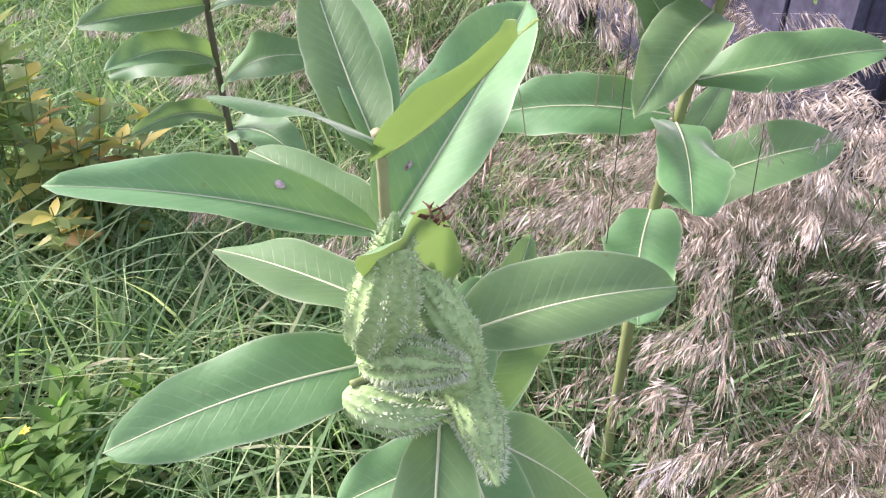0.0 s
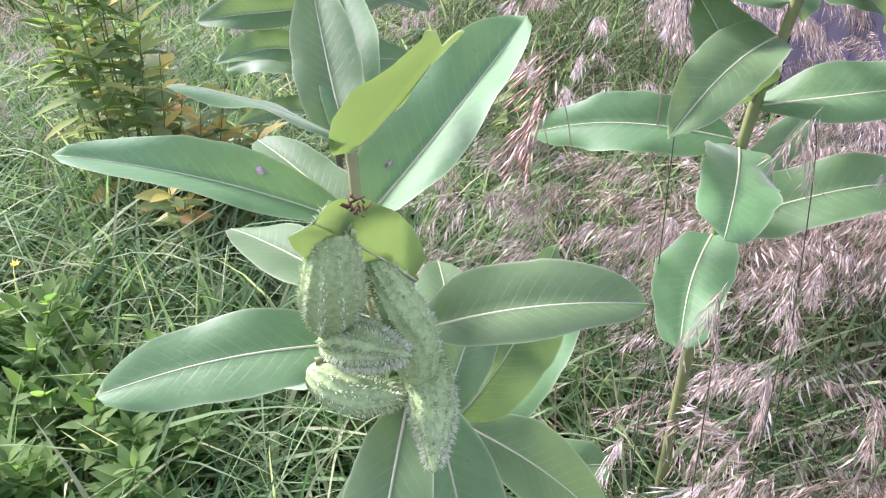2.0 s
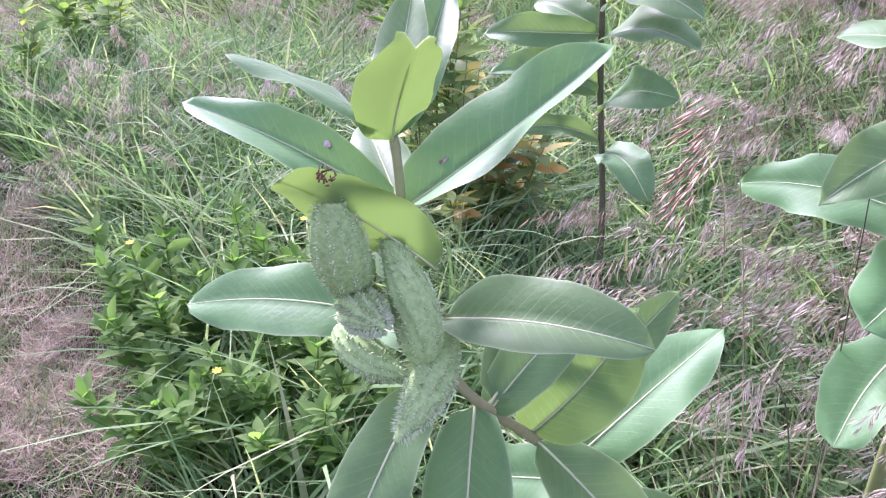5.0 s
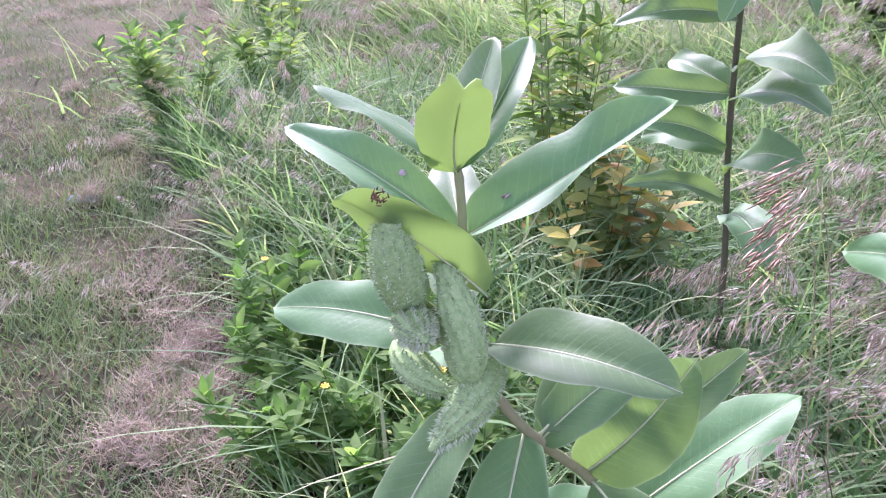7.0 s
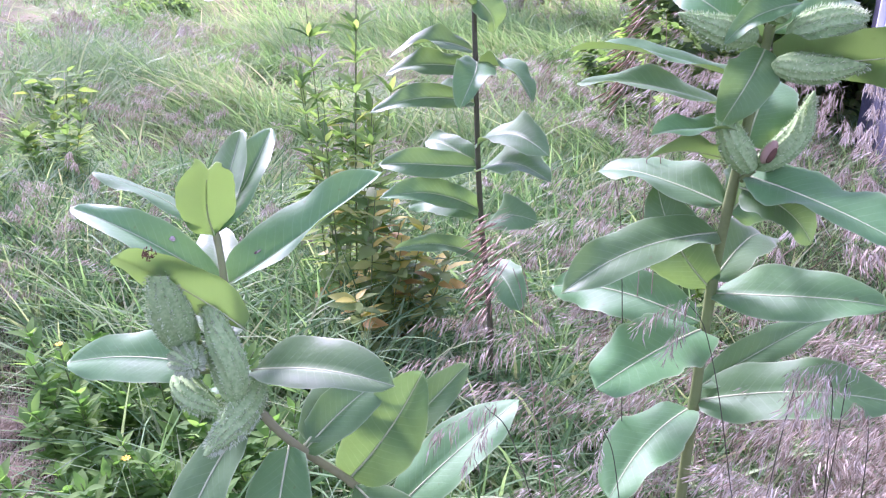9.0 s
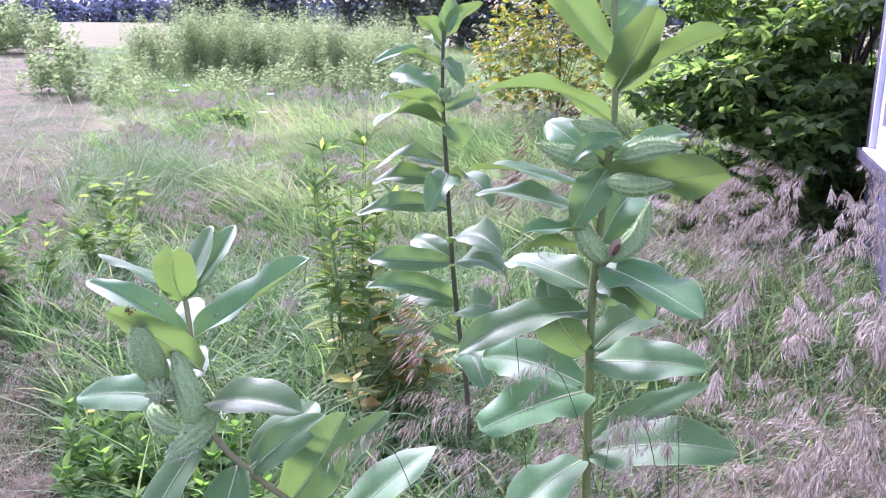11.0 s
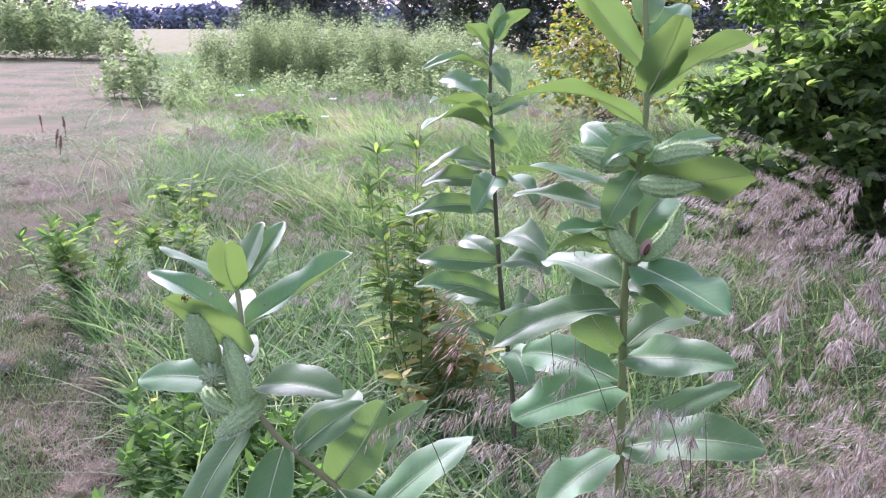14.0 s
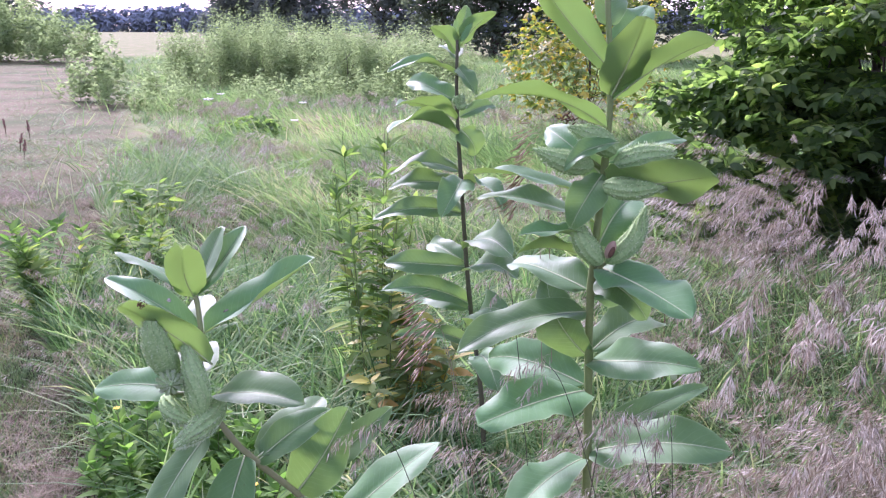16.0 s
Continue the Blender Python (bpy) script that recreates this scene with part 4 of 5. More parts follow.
def panicle(kind):
    """A nodding brome head hanging to +x from the origin: thin branches, each ending in spikelets."""
    vs, fs = [], []

    def spindle(p, q, w):
        p, q = np.array(p), np.array(q)
        d = q - p
        a = np.cross(d, (0.1, 0.3, 1.0))
        a = a / (np.linalg.norm(a) + 1e-9)
        b = np.cross(d, a)
        b = b / (np.linalg.norm(b) + 1e-9)
        m = p + 0.35 * d
        k = sum(len(v) for v in vs)
        vs.append(np.stack([p, m + a * w, m - a * w * 0.5 + b * w * 0.8, m - a * w * 0.5 - b * w * 0.8, q]))
        fs.append(np.array([(0, 1, 2), (0, 2, 3), (0, 3, 1), (4, 2, 1), (4, 3, 2), (4, 1, 3)]) + k)

    def kite(p, q, w):
        p, q = np.array(p), np.array(q)
        d = q - p
        a = np.cross(d, NP.normal(0, 1, 3))
        a = a / (np.linalg.norm(a) + 1e-9)
        b = np.cross(d, a)
        b = b / (np.linalg.norm(b) + 1e-9)
        m = p + 0.32 * d
        k = sum(len(v) for v in vs)
        vs.append(np.stack([p, m + a * w + b * w * 0.5, q, m - a * w + b * w * 0.5]))
        fs.append(np.array([(0, 1, 2), (0, 2, 3)]) + k)

    spindle((-0.03, 0, 0.012), (0.004, 0, 0), 0.0006)
    spindle((0.004, 0, 0), (0.095, 0, -0.034), 0.0005)
    wide = 0.20 + 0.05 * kind
    for i in range(46):
        along, fan = NP.uniform(-0.25, 1), NP.normal(0, 1)
        root = np.array([0.095 * along, 0, 0.004 - 0.036 * max(along, 0) ** 1.4])
        d = np.array([0.16 + 0.24 * along + NP.normal(0, 0.12), wide * fan, -1.0])
        d = d / np.linalg.norm(d)
        e = root + d * NP.uniform(0.003, 0.032)
        kite(root, e, 0.0003)
        d = d + NP.normal(0, 0.13, 3) + np.array([0, 0, -0.25])
        d = d / np.linalg.norm(d)
        ln, w = NP.uniform(0.019, 0.031), NP.uniform(0.0012, 0.0019)
        kite(e, e + d * ln, w)
        kite(e + d * 0.3 * ln, e + (d + NP.normal(0, 0.10, 3)) * ln * 1.25, w * 0.55)
    return np.concatenate(vs), np.concatenate(fs)


HEADS = [panicle(k) for k in range(6)]


def brome(name, x, y, height, material, label, lean_az, scale=1.0, straw=True, lean=(0.1, 0.35)):
    """Brome stand: bent straws with nodding heads."""
    n = len(x)
    az = lean_az + 1.4 * patchy(x, y, 2.3, 2.0) + NP.normal(0, 0.35, n)
    le, cu = NP.uniform(*lean, n), NP.uniform(0.1, 0.4, n)
    v, f = blades(x, y, height, np.full(n, 0.0015), le, cu, 4, az)
    tips = v.reshape(n, -1, 3)[:, -2]
    size = np.broadcast_to(scale, n)
    if straw:
        tagged(mesh_from(name + "_straw", v, f, M_CULM), "thin dry straws of the brome", "grass", kind="stuff")
    pairs = []
    for k, head in enumerate(HEADS):
        idx = np.arange(n)[np.arange(n) % len(HEADS) == k]
        ms = [np.array(Matrix.Translation(tips[i]) @ Matrix.Rotation(az[i] + NP.normal(0, 0.2), 4, "Z") @ Matrix.Rotation(NP.normal(-0.42, 0.25), 4, "Y") @ Matrix.Scale(size[i] * NP.uniform(0.75, 1.25), 4)) for i in idx]
        if ms:
            pairs.append(spread(head, ms))
    tagged(mesh_from(name, *join(pairs), material), label, "grass", kind="stuff")


def bunch(x, y, per, radius, h0, h1):
    """Centres grown into bunches of stems of nearly one height."""
    n = len(x)
    h = np.repeat(NP.uniform(h0, h1, n), per) * NP.uniform(0.9, 1.06, n * per)
    return np.repeat(x, per) + NP.normal(0, radius, n * per), np.repeat(y, per) + NP.normal(0, radius, n * per), h


def build_brome():
    x, y = sample(40, -0.1, 3.4, 0.75, 4.9)
    x1, y1 = sample(92, 0.1, 1.5, 0.8, 2.1)
    x, y, h = bunch(np.concatenate([x, x1]), np.concatenate([y, y1]), 8, 0.045, 0.42, 0.84)
    dens = (x > np.interp(y, [1.0, 1.55, 2.1, 4.9], [0.06, 0.24, 0.74, 1.15]) + 0.1 * np.sin(4 * y)) & ((y < 3.0) | (x < 1.5) | (NP.uniform(0, 1, len(x)) < 0.45)) & (((x - 0.36) ** 2 + (y - 1.5) ** 2 > 0.05) | (NP.uniform(0, 1, len(x)) < 0.2)) & ((y < 1.8) | (patchy(x, y, 2.0, 0.4) > -0.25)) & ((x > 0.30) | (y < 1.12) | (np.sin(9 * x + 7 * y) > 0.6)) & (x < 0.62 * y + 0.9)
    x3, y3 = sample(11, 0.12, 0.48, 1.12, 1.40)
    x4, y4 = sample(9, 0.18, 0.40, 1.26, 1.40)
    x3, y3 = np.concatenate([x3, x4]), np.concatenate([y3, y4])
    x3, y3, h3 = bunch(x3, y3, 6, 0.04, 0.38, 0.80)
    s, o = sample(15, 0.35, 2.7, 0.12, 0.6)
    s1, o1 = sample(18, 1.0, 2.9, 0.15, 0.5)
    s, o, h2 = bunch(np.concatenate([s, s1]), np.concatenate([o, o1]), 6, 0.055, 0.70, 1.10)
    x, y = np.concatenate([x[dens], x3, 2.72 - 0.371 * s - 0.928 * o]), np.concatenate([y[dens], y3, 4.66 - 0.928 * s + 0.371 * o])
    h = np.concatenate([h[dens], h3, h2])
    n = len(x)
    brome("brome_grass", x, y, h, M_SEED, "nodding pinkish brome seed heads, dry and dense", 3.5, np.interp(y, [1.6, 2.3], [0.95, 1.15]), lean=(0.15, 0.5))
    x, y = sample(1300, -1.4, 1.6, 2.2, 5.8)
    dens = (patchy(x, y, 2.6, 1.0) > 0.62) & (track_side(x, y) > 0.1) & ((x < -0.5) | (x > 0.40) | (y > 3.3) | (NP.uniform(0, 1, len(x)) < 0.12))
    x, y = x[dens], y[dens]
    brome("brome_patch", x, y, NP.uniform(0.25, 0.55, len(x)), M_SEED, "thin patches of nodding brome between green grass", 3.4)
    x, y = sample(2400, -3.4, 3.6, 4.6, 15.0)
    dens = (patchy(x, y, 0.9, 0.3) > 0.55) & (track_side(x, y) > 0.1)
    x, y = x[dens], y[dens]
    brome("far_brome", x, y, NP.uniform(0.25, 0.55, len(x)), M_SEED, "pinkish brome patches in the middle of the meadow", 3.4, 1.7)
    n = 64
    x, y = NP.normal(-0.95, 0.16, n), NP.normal(3.12, 0.22, n)
    brome("flopped_brome", x, y, NP.uniform(0.55, 0.95, n), M_SEED, "sheaf of brome flopped over the track's edge", 2.85, 0.9, lean=(0.72, 0.90))


def rusty_stalks():
    """Thin upright dock stalks with rusty seed whorls at the track's far edge."""
    for x, y, h in ((-5.3, 12.0, 0.26), (-5.0, 11.0, 0.20), (-4.6, 10.2, 0.22), (-5.9, 12.6, 0.22)):
        p = thing("dock_stalk", x, y, 0.0, "dry rusty dock stalk with seed whorls", "plant", "dock stalks")
        bm = bmesh.new()
        lean = RNG.uniform(-0.05, 0.05)
        tube(bm, [Vector((0, 0, -0.02)), Vector((lean * 0.4, 0, h * 0.5)), Vector((lean, 0.02, h))], [0.005, 0.004, 0.002], 6)
        part("stalk", bm, M_DRY, p)
        bm = bmesh.new()
        for i in range(60):
            t = RNG.uniform(0.4, 1.0)
            a, r = RNG.uniform(0, 6.28), RNG.uniform(0.002, 0.024) * (1.4 - t)
            bmesh.ops.create_icosphere(bm, subdivisions=1, radius=RNG.uniform(0.006, 0.010), matrix=Matrix.Translation((lean * t + r * math.cos(a), r * math.sin(a), h * t)))
        part("seed_whorls", bm, M_RUST, p, "rusty brown seeds", smooth=False)


def thatch():
    x, y = sample(17000, -0.2, 3.6, 0.7, 4.8)
    keep = (x > np.interp(y, [1.4, 2.1, 4.9], [0.05, 0.8, 1.4])) & (x < 0.62 * y + 1.0)
    x, y = x[keep], y[keep]
    n = len(x)
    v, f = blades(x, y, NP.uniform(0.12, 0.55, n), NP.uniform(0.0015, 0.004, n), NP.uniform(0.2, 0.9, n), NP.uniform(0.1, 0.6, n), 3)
    tagged(mesh_from("dry_thatch", v, f, M_THATCH), "tangled dry straw under the brome, its colour darkened for shade", "grass", kind="stuff")
    x, y = sample(1500, 0.0, 3.2, 0.8, 4.4)
    keep = (x > np.interp(y, [1.55, 2.1, 4.9], [0.05, 0.6, 1.0])) & (x < 0.62 * y + 1.0)
    x, y = x[keep], y[keep]
    n = len(x)
    v, f = blades(x, y, NP.uniform(0.2, 0.55, n), NP.uniform(0.004, 0.010, n), NP.uniform(0.2, 0.7, n), NP.uniform(0.3, 0.9, n), 5)
    tagged(mesh_from("dry_blades", v, f, M_STRAW), "pale dry curled grass blades under the brome", "grass", kind="stuff")


def open_head():
    """An open head of straight awned spikes that fan out to +x and down."""
    vs, fs = [], []
    for i in range(34):
        t = i / 34
        p = np.array([0.03 * t, NP.normal(0, 0.006), 0.10 * (1 - t) - 0.05 + NP.normal(0, 0.006)])
        d = np.array([0.85 + NP.normal(0, 0.15), NP.normal(0, 0.35), -0.25 - 0.5 * t + NP.normal(0, 0.25)])
        d = d / np.linalg.norm(d)
        q = p + d * NP.uniform(0.012, 0.04)
        e = q + (d + np.array([0, 0, -0.25])) * NP.uniform(0.022, 0.036)
        for u, w, r in ((p, q, 0.0004), (q, e, 0.0017)):
            g = w - u
            n1 = np.cross(g, (0.2, 0.4, 0.9))
            n1 = n1 / (np.linalg.norm(n1) + 1e-9)
            n2 = np.cross(g, n1)
            n2 = n2 / (np.linalg.norm(n2) + 1e-9)
            m = u + 0.35 * g
            k = len(vs) * 5
            vs.append(np.stack([u, m + n1 * r, m - n1 * r * 0.5 + n2 * r, m - n1 * r * 0.5 - n2 * r, w]))
            fs.append(np.array([(0, 1, 2), (0, 2, 3), (0, 3, 1), (4, 2, 1), (4, 3, 2), (4, 1, 3)]) + k)
    return np.concatenate(vs), np.concatenate(fs)


def brome_stalk(x, y, tip, az, spiky=False, scale=1.0):
    """One tall stalk with its own head."""
    p = thing("brome_stalk", x, y, 0.0, "tall tan grass stalk with an open spiky head" if spiky else "tall thin brome stalk with a nodding pale head", "grass", "brome stalks")
    t = Vector(tip) - p.location
    bm = bmesh.new()
    line = spline([(0, 0, -0.02), (t.x * 0.25, t.y * 0.25, t.z * 0.4), (t.x * 0.6, t.y * 0.6, t.z * 0.75), (t.x * 0.84, t.y * 0.84, t.z * 0.94), tuple(t)], 5)
    tube(bm, line, [0.0011 - 0.0006 * i / (len(line) - 1) for i in range(len(line))], 5)
    part("culm", bm, M_STEM_D if not spiky else M_STRAW, p, "thin dark culm")
    ms = [np.array(Matrix.Translation(t) @ Matrix.Rotation(az, 4, "Z") @ Matrix.Scale(scale * (1.0 if spiky else 0.62), 4))]
    if not spiky:
        ms.append(np.array(Matrix.Translation(t - Vector((0, 0, 0.03))) @ Matrix.Rotation(az + 0.7, 4, "Z") @ Matrix.Scale(0.5 * scale, 4)))
    mesh_from("seed_head", *spread(open_head() if spiky else HEADS[int(x * 100) % 6], ms), M_SEED_T if spiky else M_SEED, p)


def build_stalks():
    brome_stalk(0.46, 1.32, (0.21, 1.25, 1.00), 3.3)
    brome_stalk(0.52, 1.30, (0.305, 1.10, 0.98), 3.6)
    brome_stalk(0.36, 1.02, (0.345, 1.08, 0.94), 1.2)
    brome_stalk(0.20, 1.05, (0.285, 1.12, 0.97), 0.4)
    brome_stalk(0.46, 1.10, (0.245, 1.06, 0.88), 3.0)
    brome_stalk(0.17, 1.25, (-0.05, 1.13, 0.95), 3.4)
    brome_stalk(0.22, 1.20, (0.085, 1.15, 0.90), 3.5, scale=0.7)
    brome_stalk(0.27, 1.45, (0.165, 1.40, 1.10), 3.3, scale=0.8)
    brome_stalk(0.48, 1.28, (0.40, 1.20, 0.93), 2.6)
    brome_stalk(0.20, 1.47, (0.045, 1.46, 1.00), 3.2, True)
    brome_stalk(0.17, 1.52, (0.06, 1.50, 0.94), 3.5, True, 0.9)
    brome_stalk(0.30, 1.50, (0.235, 1.46, 1.30), 3.2, True, 0.9)
    brome_stalk(0.28, 1.52, (0.225, 1.47, 1.24), 2.9, True, 0.9)


green_grass()
stubble()
clipping_piles()
build_brome()
thatch()
build_stalks()
rusty_stalks()


# ---- leafy forbs ----
def small_leaf(fold=0.3):
    """A lance-shaped leaf of unit length along +x."""
    us = [0.0, 0.2, 0.45, 0.72, 1.0]
    ws = [0.02, 0.11, 0.15, 0.10, 0.004]
    v = []
    for u, w in zip(us, ws):
        droop = -0.22 * u * u
        v += [(u, -w, droop + w * fold), (u, 0, droop), (u, w, droop + w * fold)]
    f = []
    for i in range(4):
        f += [(3 * i, 3 * i + 1, 3 * i + 4, 3 * i + 3), (3 * i + 1, 3 * i + 2, 3 * i + 5, 3 * i + 4)]
    return np.array(v, float), np.array(f)


LANCE = small_leaf()


def forb(x, y, label, sprigs, height, leaf, radius, material=M_FORB, per=26, category="plant", width=1.0, bare=0.15, up=0.5):
    """A clump of leafy stems: each stem and its foliage are parts."""
    p = thing("leafy_forb", x, y, 0.0, label, category, "leafy forbs")
    for _ in range(sprigs):
        a, r = RNG.uniform(0, 6.28), radius * math.sqrt(RNG.random())
        bx, by = r * 0.5 * math.cos(a), r * 0.5 * math.sin(a)
        h = height * RNG.uniform(0.65, 1.05)
        tx, ty = r * math.cos(a) * 1.1, r * math.sin(a) * 1.1
        line = spline([(bx, by, -0.02), ((bx * 2 + tx) / 3, (by * 2 + ty) / 3, h * 0.5), (tx, ty, h)], 6)
        bm = bmesh.new()
        k = len(line) - 1
        tube(bm, line, [0.0032 - 0.002 * i / k for i in range(k + 1)], 6)
        part("stem", bm, M_STEM_G, p)
        ms = []
        for i in range(per):
            s = bare + (1 - bare) * ((i + RNG.random()) / per) ** 0.65
            c = line[min(k, int(s * k))]
            tilt = up * (1.5 * s - 0.5) + RNG.gauss(0, 0.2)
            size = leaf * (1.05 - 0.35 * s ** 3) * RNG.uniform(0.65, 1.15)
            ms.append(np.array(Matrix.Translation(c) @ Matrix.Rotation(i * 2.4 + RNG.gauss(0, 0.3), 4, "Z") @ Matrix.Rotation(-tilt, 4, "Y") @ Matrix.Rotation(RNG.gauss(0, 0.3), 4, "X") @ Matrix.Diagonal((size, size * width, size, 1))))
        mesh_from("foliage", *spread(LANCE, ms), material, p)
    return p


def build_forbs():
    for x, y, h, n in ((-0.70, 2.04, 0.29, 9), (-0.50, 2.06, 0.33, 12), (-0.84, 2.44, 0.36, 11), (-0.62, 2.45, 0.38, 11), (-0.34, 2.05, 0.30, 8)):
        forb(x, y, "bushy light green forb with lance-shaped leaves", n + 4, h, 0.074, 0.22, per=36, width=1.4, material=M_FORB_L, up=0.9)
    forb(-1.82, 4.25, "upright leafy forb at the track's edge", 10, 0.58, 0.12, 0.24, per=30, width=1.3, material=M_GOLD, up=0.8)
    forb(-1.55, 4.7, "yellow-green leafy forb in the grass", 9, 0.52, 0.12, 0.30, per=26, width=1.3, material=M_GOLD, up=0.8)
    forb(-2.3, 4.9, "leafy green forb in the grass", 8, 0.40, 0.12, 0.28, per=22, width=1.4, material=M_FORB_L, up=0.8)
    forb(-0.14, 3.05, "tall goldenrod with yellowing lower leaves", 12, 1.10, 0.110, 0.20, per=42, material=M_GOLD, bare=0.30, width=0.85, up=0.8)
    forb(-0.10, 2.98, "yellowing leafy shoots at the goldenrod's foot", 6, 0.70, 0.10, 0.20, per=28, material=M_FORB_Y, bare=0.1, width=1.6)
    forb(-0.05, 2.85, "yellowing goldenrod beside the milkweed", 6, 0.55, 0.10, 0.26, per=34, material=M_FORB_Y, bare=0.1, width=1.5)
    forb(-2.05, 6.6, "broad-leaved green weed in the meadow", 5, 0.45, 0.16, 0.25, per=14, width=1.5, material=M_GOLD, up=0.2)
    forb(0.90, 2.64, "single pale green forb shoot among the brome", 2, 0.48, 0.11, 0.05, per=16, bare=0.5, width=1.2)


build_forbs()


def flower(x, y, z, material, label, size, name="white_wildflower"):
    """A small blossom of rounded petals on its thin stalk."""
    p = thing(name, x, y, 0.0, label, "flower", "wildflowers")
    bm = bmesh.new()
    tube(bm, [Vector((0, 0, -0.02)), Vector((0.01, 0.005, z * 0.6)), Vector((0, 0, z))], [0.0016, 0.0013, 0.001], 5)
    part("stalk", bm, M_STEM_G, p)
    for k in range(7):
        bm = bmesh.new()
        bmesh.ops.create_uvsphere(bm, u_segments=8, v_segments=5, radius=size * 0.35, matrix=Matrix.Translation((0, 0, z)) @ Matrix.Rotation(k * 0.898, 4, "Z") @ Matrix.Translation((size * 0.4, 0, 0.002)) @ Matrix.Rotation(-0.35, 4, "Y") @ Matrix.Diagonal((1.2, 0.62, 0.2, 1)))
        part("petal", bm, material, p)
    return p


def build_flowers():
    for x, y, z, s in ((-3.1, 13.2, 0.45, 0.10), (-3.0, 13.6, 0.5, 0.08), (-1.45, 10.6, 0.4, 0.07), (-6.3, 33.0, 0.9, 0.30), (-5.7, 34.0, 0.9, 0.26), (-1.6, 12.6, 0.45, 0.08)):
        flower(x, y, z, M_WHITE, "small white wildflower in the meadow", s)
    for x, y, z in ((-0.66, 2.02, 0.30), (-0.42, 2.08, 0.31), (-0.90, 2.44, 0.37), (-0.50, 2.52, 0.36)):
        flower(x, y, z, M_YEL, "small yellow blossom on a leafy forb", 0.014, "yellow_blossom")


def plastic_scrap():
    m, n, l, b = nodes_of("pale_blue_plastic")
    b.inputs["Base Color"].default_value, b.inputs["Roughness"].default_value = (0.075, 0.135, 0.13, 1), 0.9
    bm = bmesh.new()
    bmesh.ops.create_grid(bm, x_segments=12, y_segments=8, size=0.5)
    for v in bm.verts:
        v.co = Vector((v.co.x * 0.13, v.co.y * 0.07, 0.016 + 0.012 * noise.noise(v.co * 5) + 0.005 * math.sin(9 * v.co.x)))
    ob = part("plastic_scrap", bm, m, None)
    ob.location = (-1.99, 3.55, 0.0)
    sol = ob.modifiers.new("thickness", "SOLIDIFY")
    sol.thickness = 0.0015
    tagged(ob, "crumpled pale blue plastic scrap on the mown track", "litter")


build_flowers()
plastic_scrap()


# ---- shrubs and trees ----
DIAMOND = (np.array([(0, 0, 0), (0.5, -0.2, 0.03), (1, 0, -0.12), (0.5, 0.2, 0.03)], float), np.array([(0, 1, 2, 3)]))


def crown_cloud(lobes, n, size, spray=3, flat=0.5, shape=None, rise=0.15):
    """Leaf sprays filling uneven lobes (x, y, z, rx, ry, rz)."""
    tpl = []
    for k in range(spray):
        m = np.array(Matrix.Rotation((k - (spray - 1) / 2) * 0.9, 4, "Z") @ Matrix.Rotation(0.25 * k, 4, "X"))
        tpl.append(spread(shape or (LANCE[0] * (1, 1.7, 1), LANCE[1]), [m]))
    tpl = join(tpl)
    vol = np.array([q[3] * q[4] * q[5] for q in lobes])
    pick = NP.choice(len(lobes), n, p=vol / vol.sum())
    ms = []
    for i in pick:
        cx, cy, cz, rx, ry, rz = lobes[i]
        d = NP.normal(0, 1, 3)
        d = d / np.linalg.norm(d)
        r = NP.uniform(0, 1) ** 0.28 * (1 + 0.18 * math.sin(5 * d[0] + 3 * d[1] + i) + NP.normal(0, 0.08))
        c = (cx + rx * r * d[0], cy + ry * r * d[1], max(0.05, cz + rz * r * d[2]))
        s = size * NP.uniform(0.6, 1.3)
        ms.append(np.array(Matrix.Translation(c) @ Matrix.Rotation(math.atan2(d[1], d[0]) + NP.normal(0, 0.9), 4, "Z") @ Matrix.Rotation(NP.normal(rise, flat), 4, "Y") @ Matrix.Rotation(NP.normal(0, 0.4), 4, "X") @ Matrix.Scale(s, 4)))
    return spread(tpl, ms)


def woody(name, x, y, label, category, trunk_h, trunk_r, lobes, n, size, material, limbs=7, spray=3, group="", shape=None, rise=0.15):
    p = thing(name, x, y, 0.0, label, category, group)
    bm = bmesh.new()
    line = spline([(0, 0, -0.1), (0.05 * trunk_h, 0.02, trunk_h * 0.5), (0.02, 0.05, trunk_h)], 5)
    k = len(line) - 1
    tube(bm, line, [trunk_r * (1 - 0.75 * i / k) for i in range(k + 1)], 9)
    part("trunk", bm, M_BARK, p)
    for i in range(limbs):
        q = lobes[i % len(lobes)]
        a = line[RNG.randint(1, k)]
        e = Vector((q[0] + RNG.gauss(0, q[3] * 0.4), q[1] + RNG.gauss(0, q[4] * 0.4), q[2] + RNG.uniform(-0.2, 0.6) * q[5]))
        bm = bmesh.new()
        ln = spline([a, a.lerp(e, 0.5) + Vector((0, 0, 0.08 * trunk_h)), e], 5)
        tube(bm, ln, [trunk_r * 0.4 * (1 - 0.85 * j / (len(ln) - 1)) for j in range(len(ln))], 6)
        part("limb", bm, M_BARK, p)
    mesh_from("crown", *crown_cloud(lobes, n, size, spray, 0.5, shape, rise), material, p)
    return p


def plumes(n, r, h):
    """Narrow upright lobes, as of a bush of many feathery shoots."""
    out = []
    for _ in range(n):
        a, d = RNG.uniform(0, 6.28), r * math.sqrt(RNG.random())
        t = h * RNG.uniform(0.4, 1.05) * (1 - 0.25 * d / r)
        out.append((d * math.cos(a), d * math.sin(a), t * 0.55, 0.11 * r + 0.05, 0.11 * r + 0.05, t * 0.5))
    return out


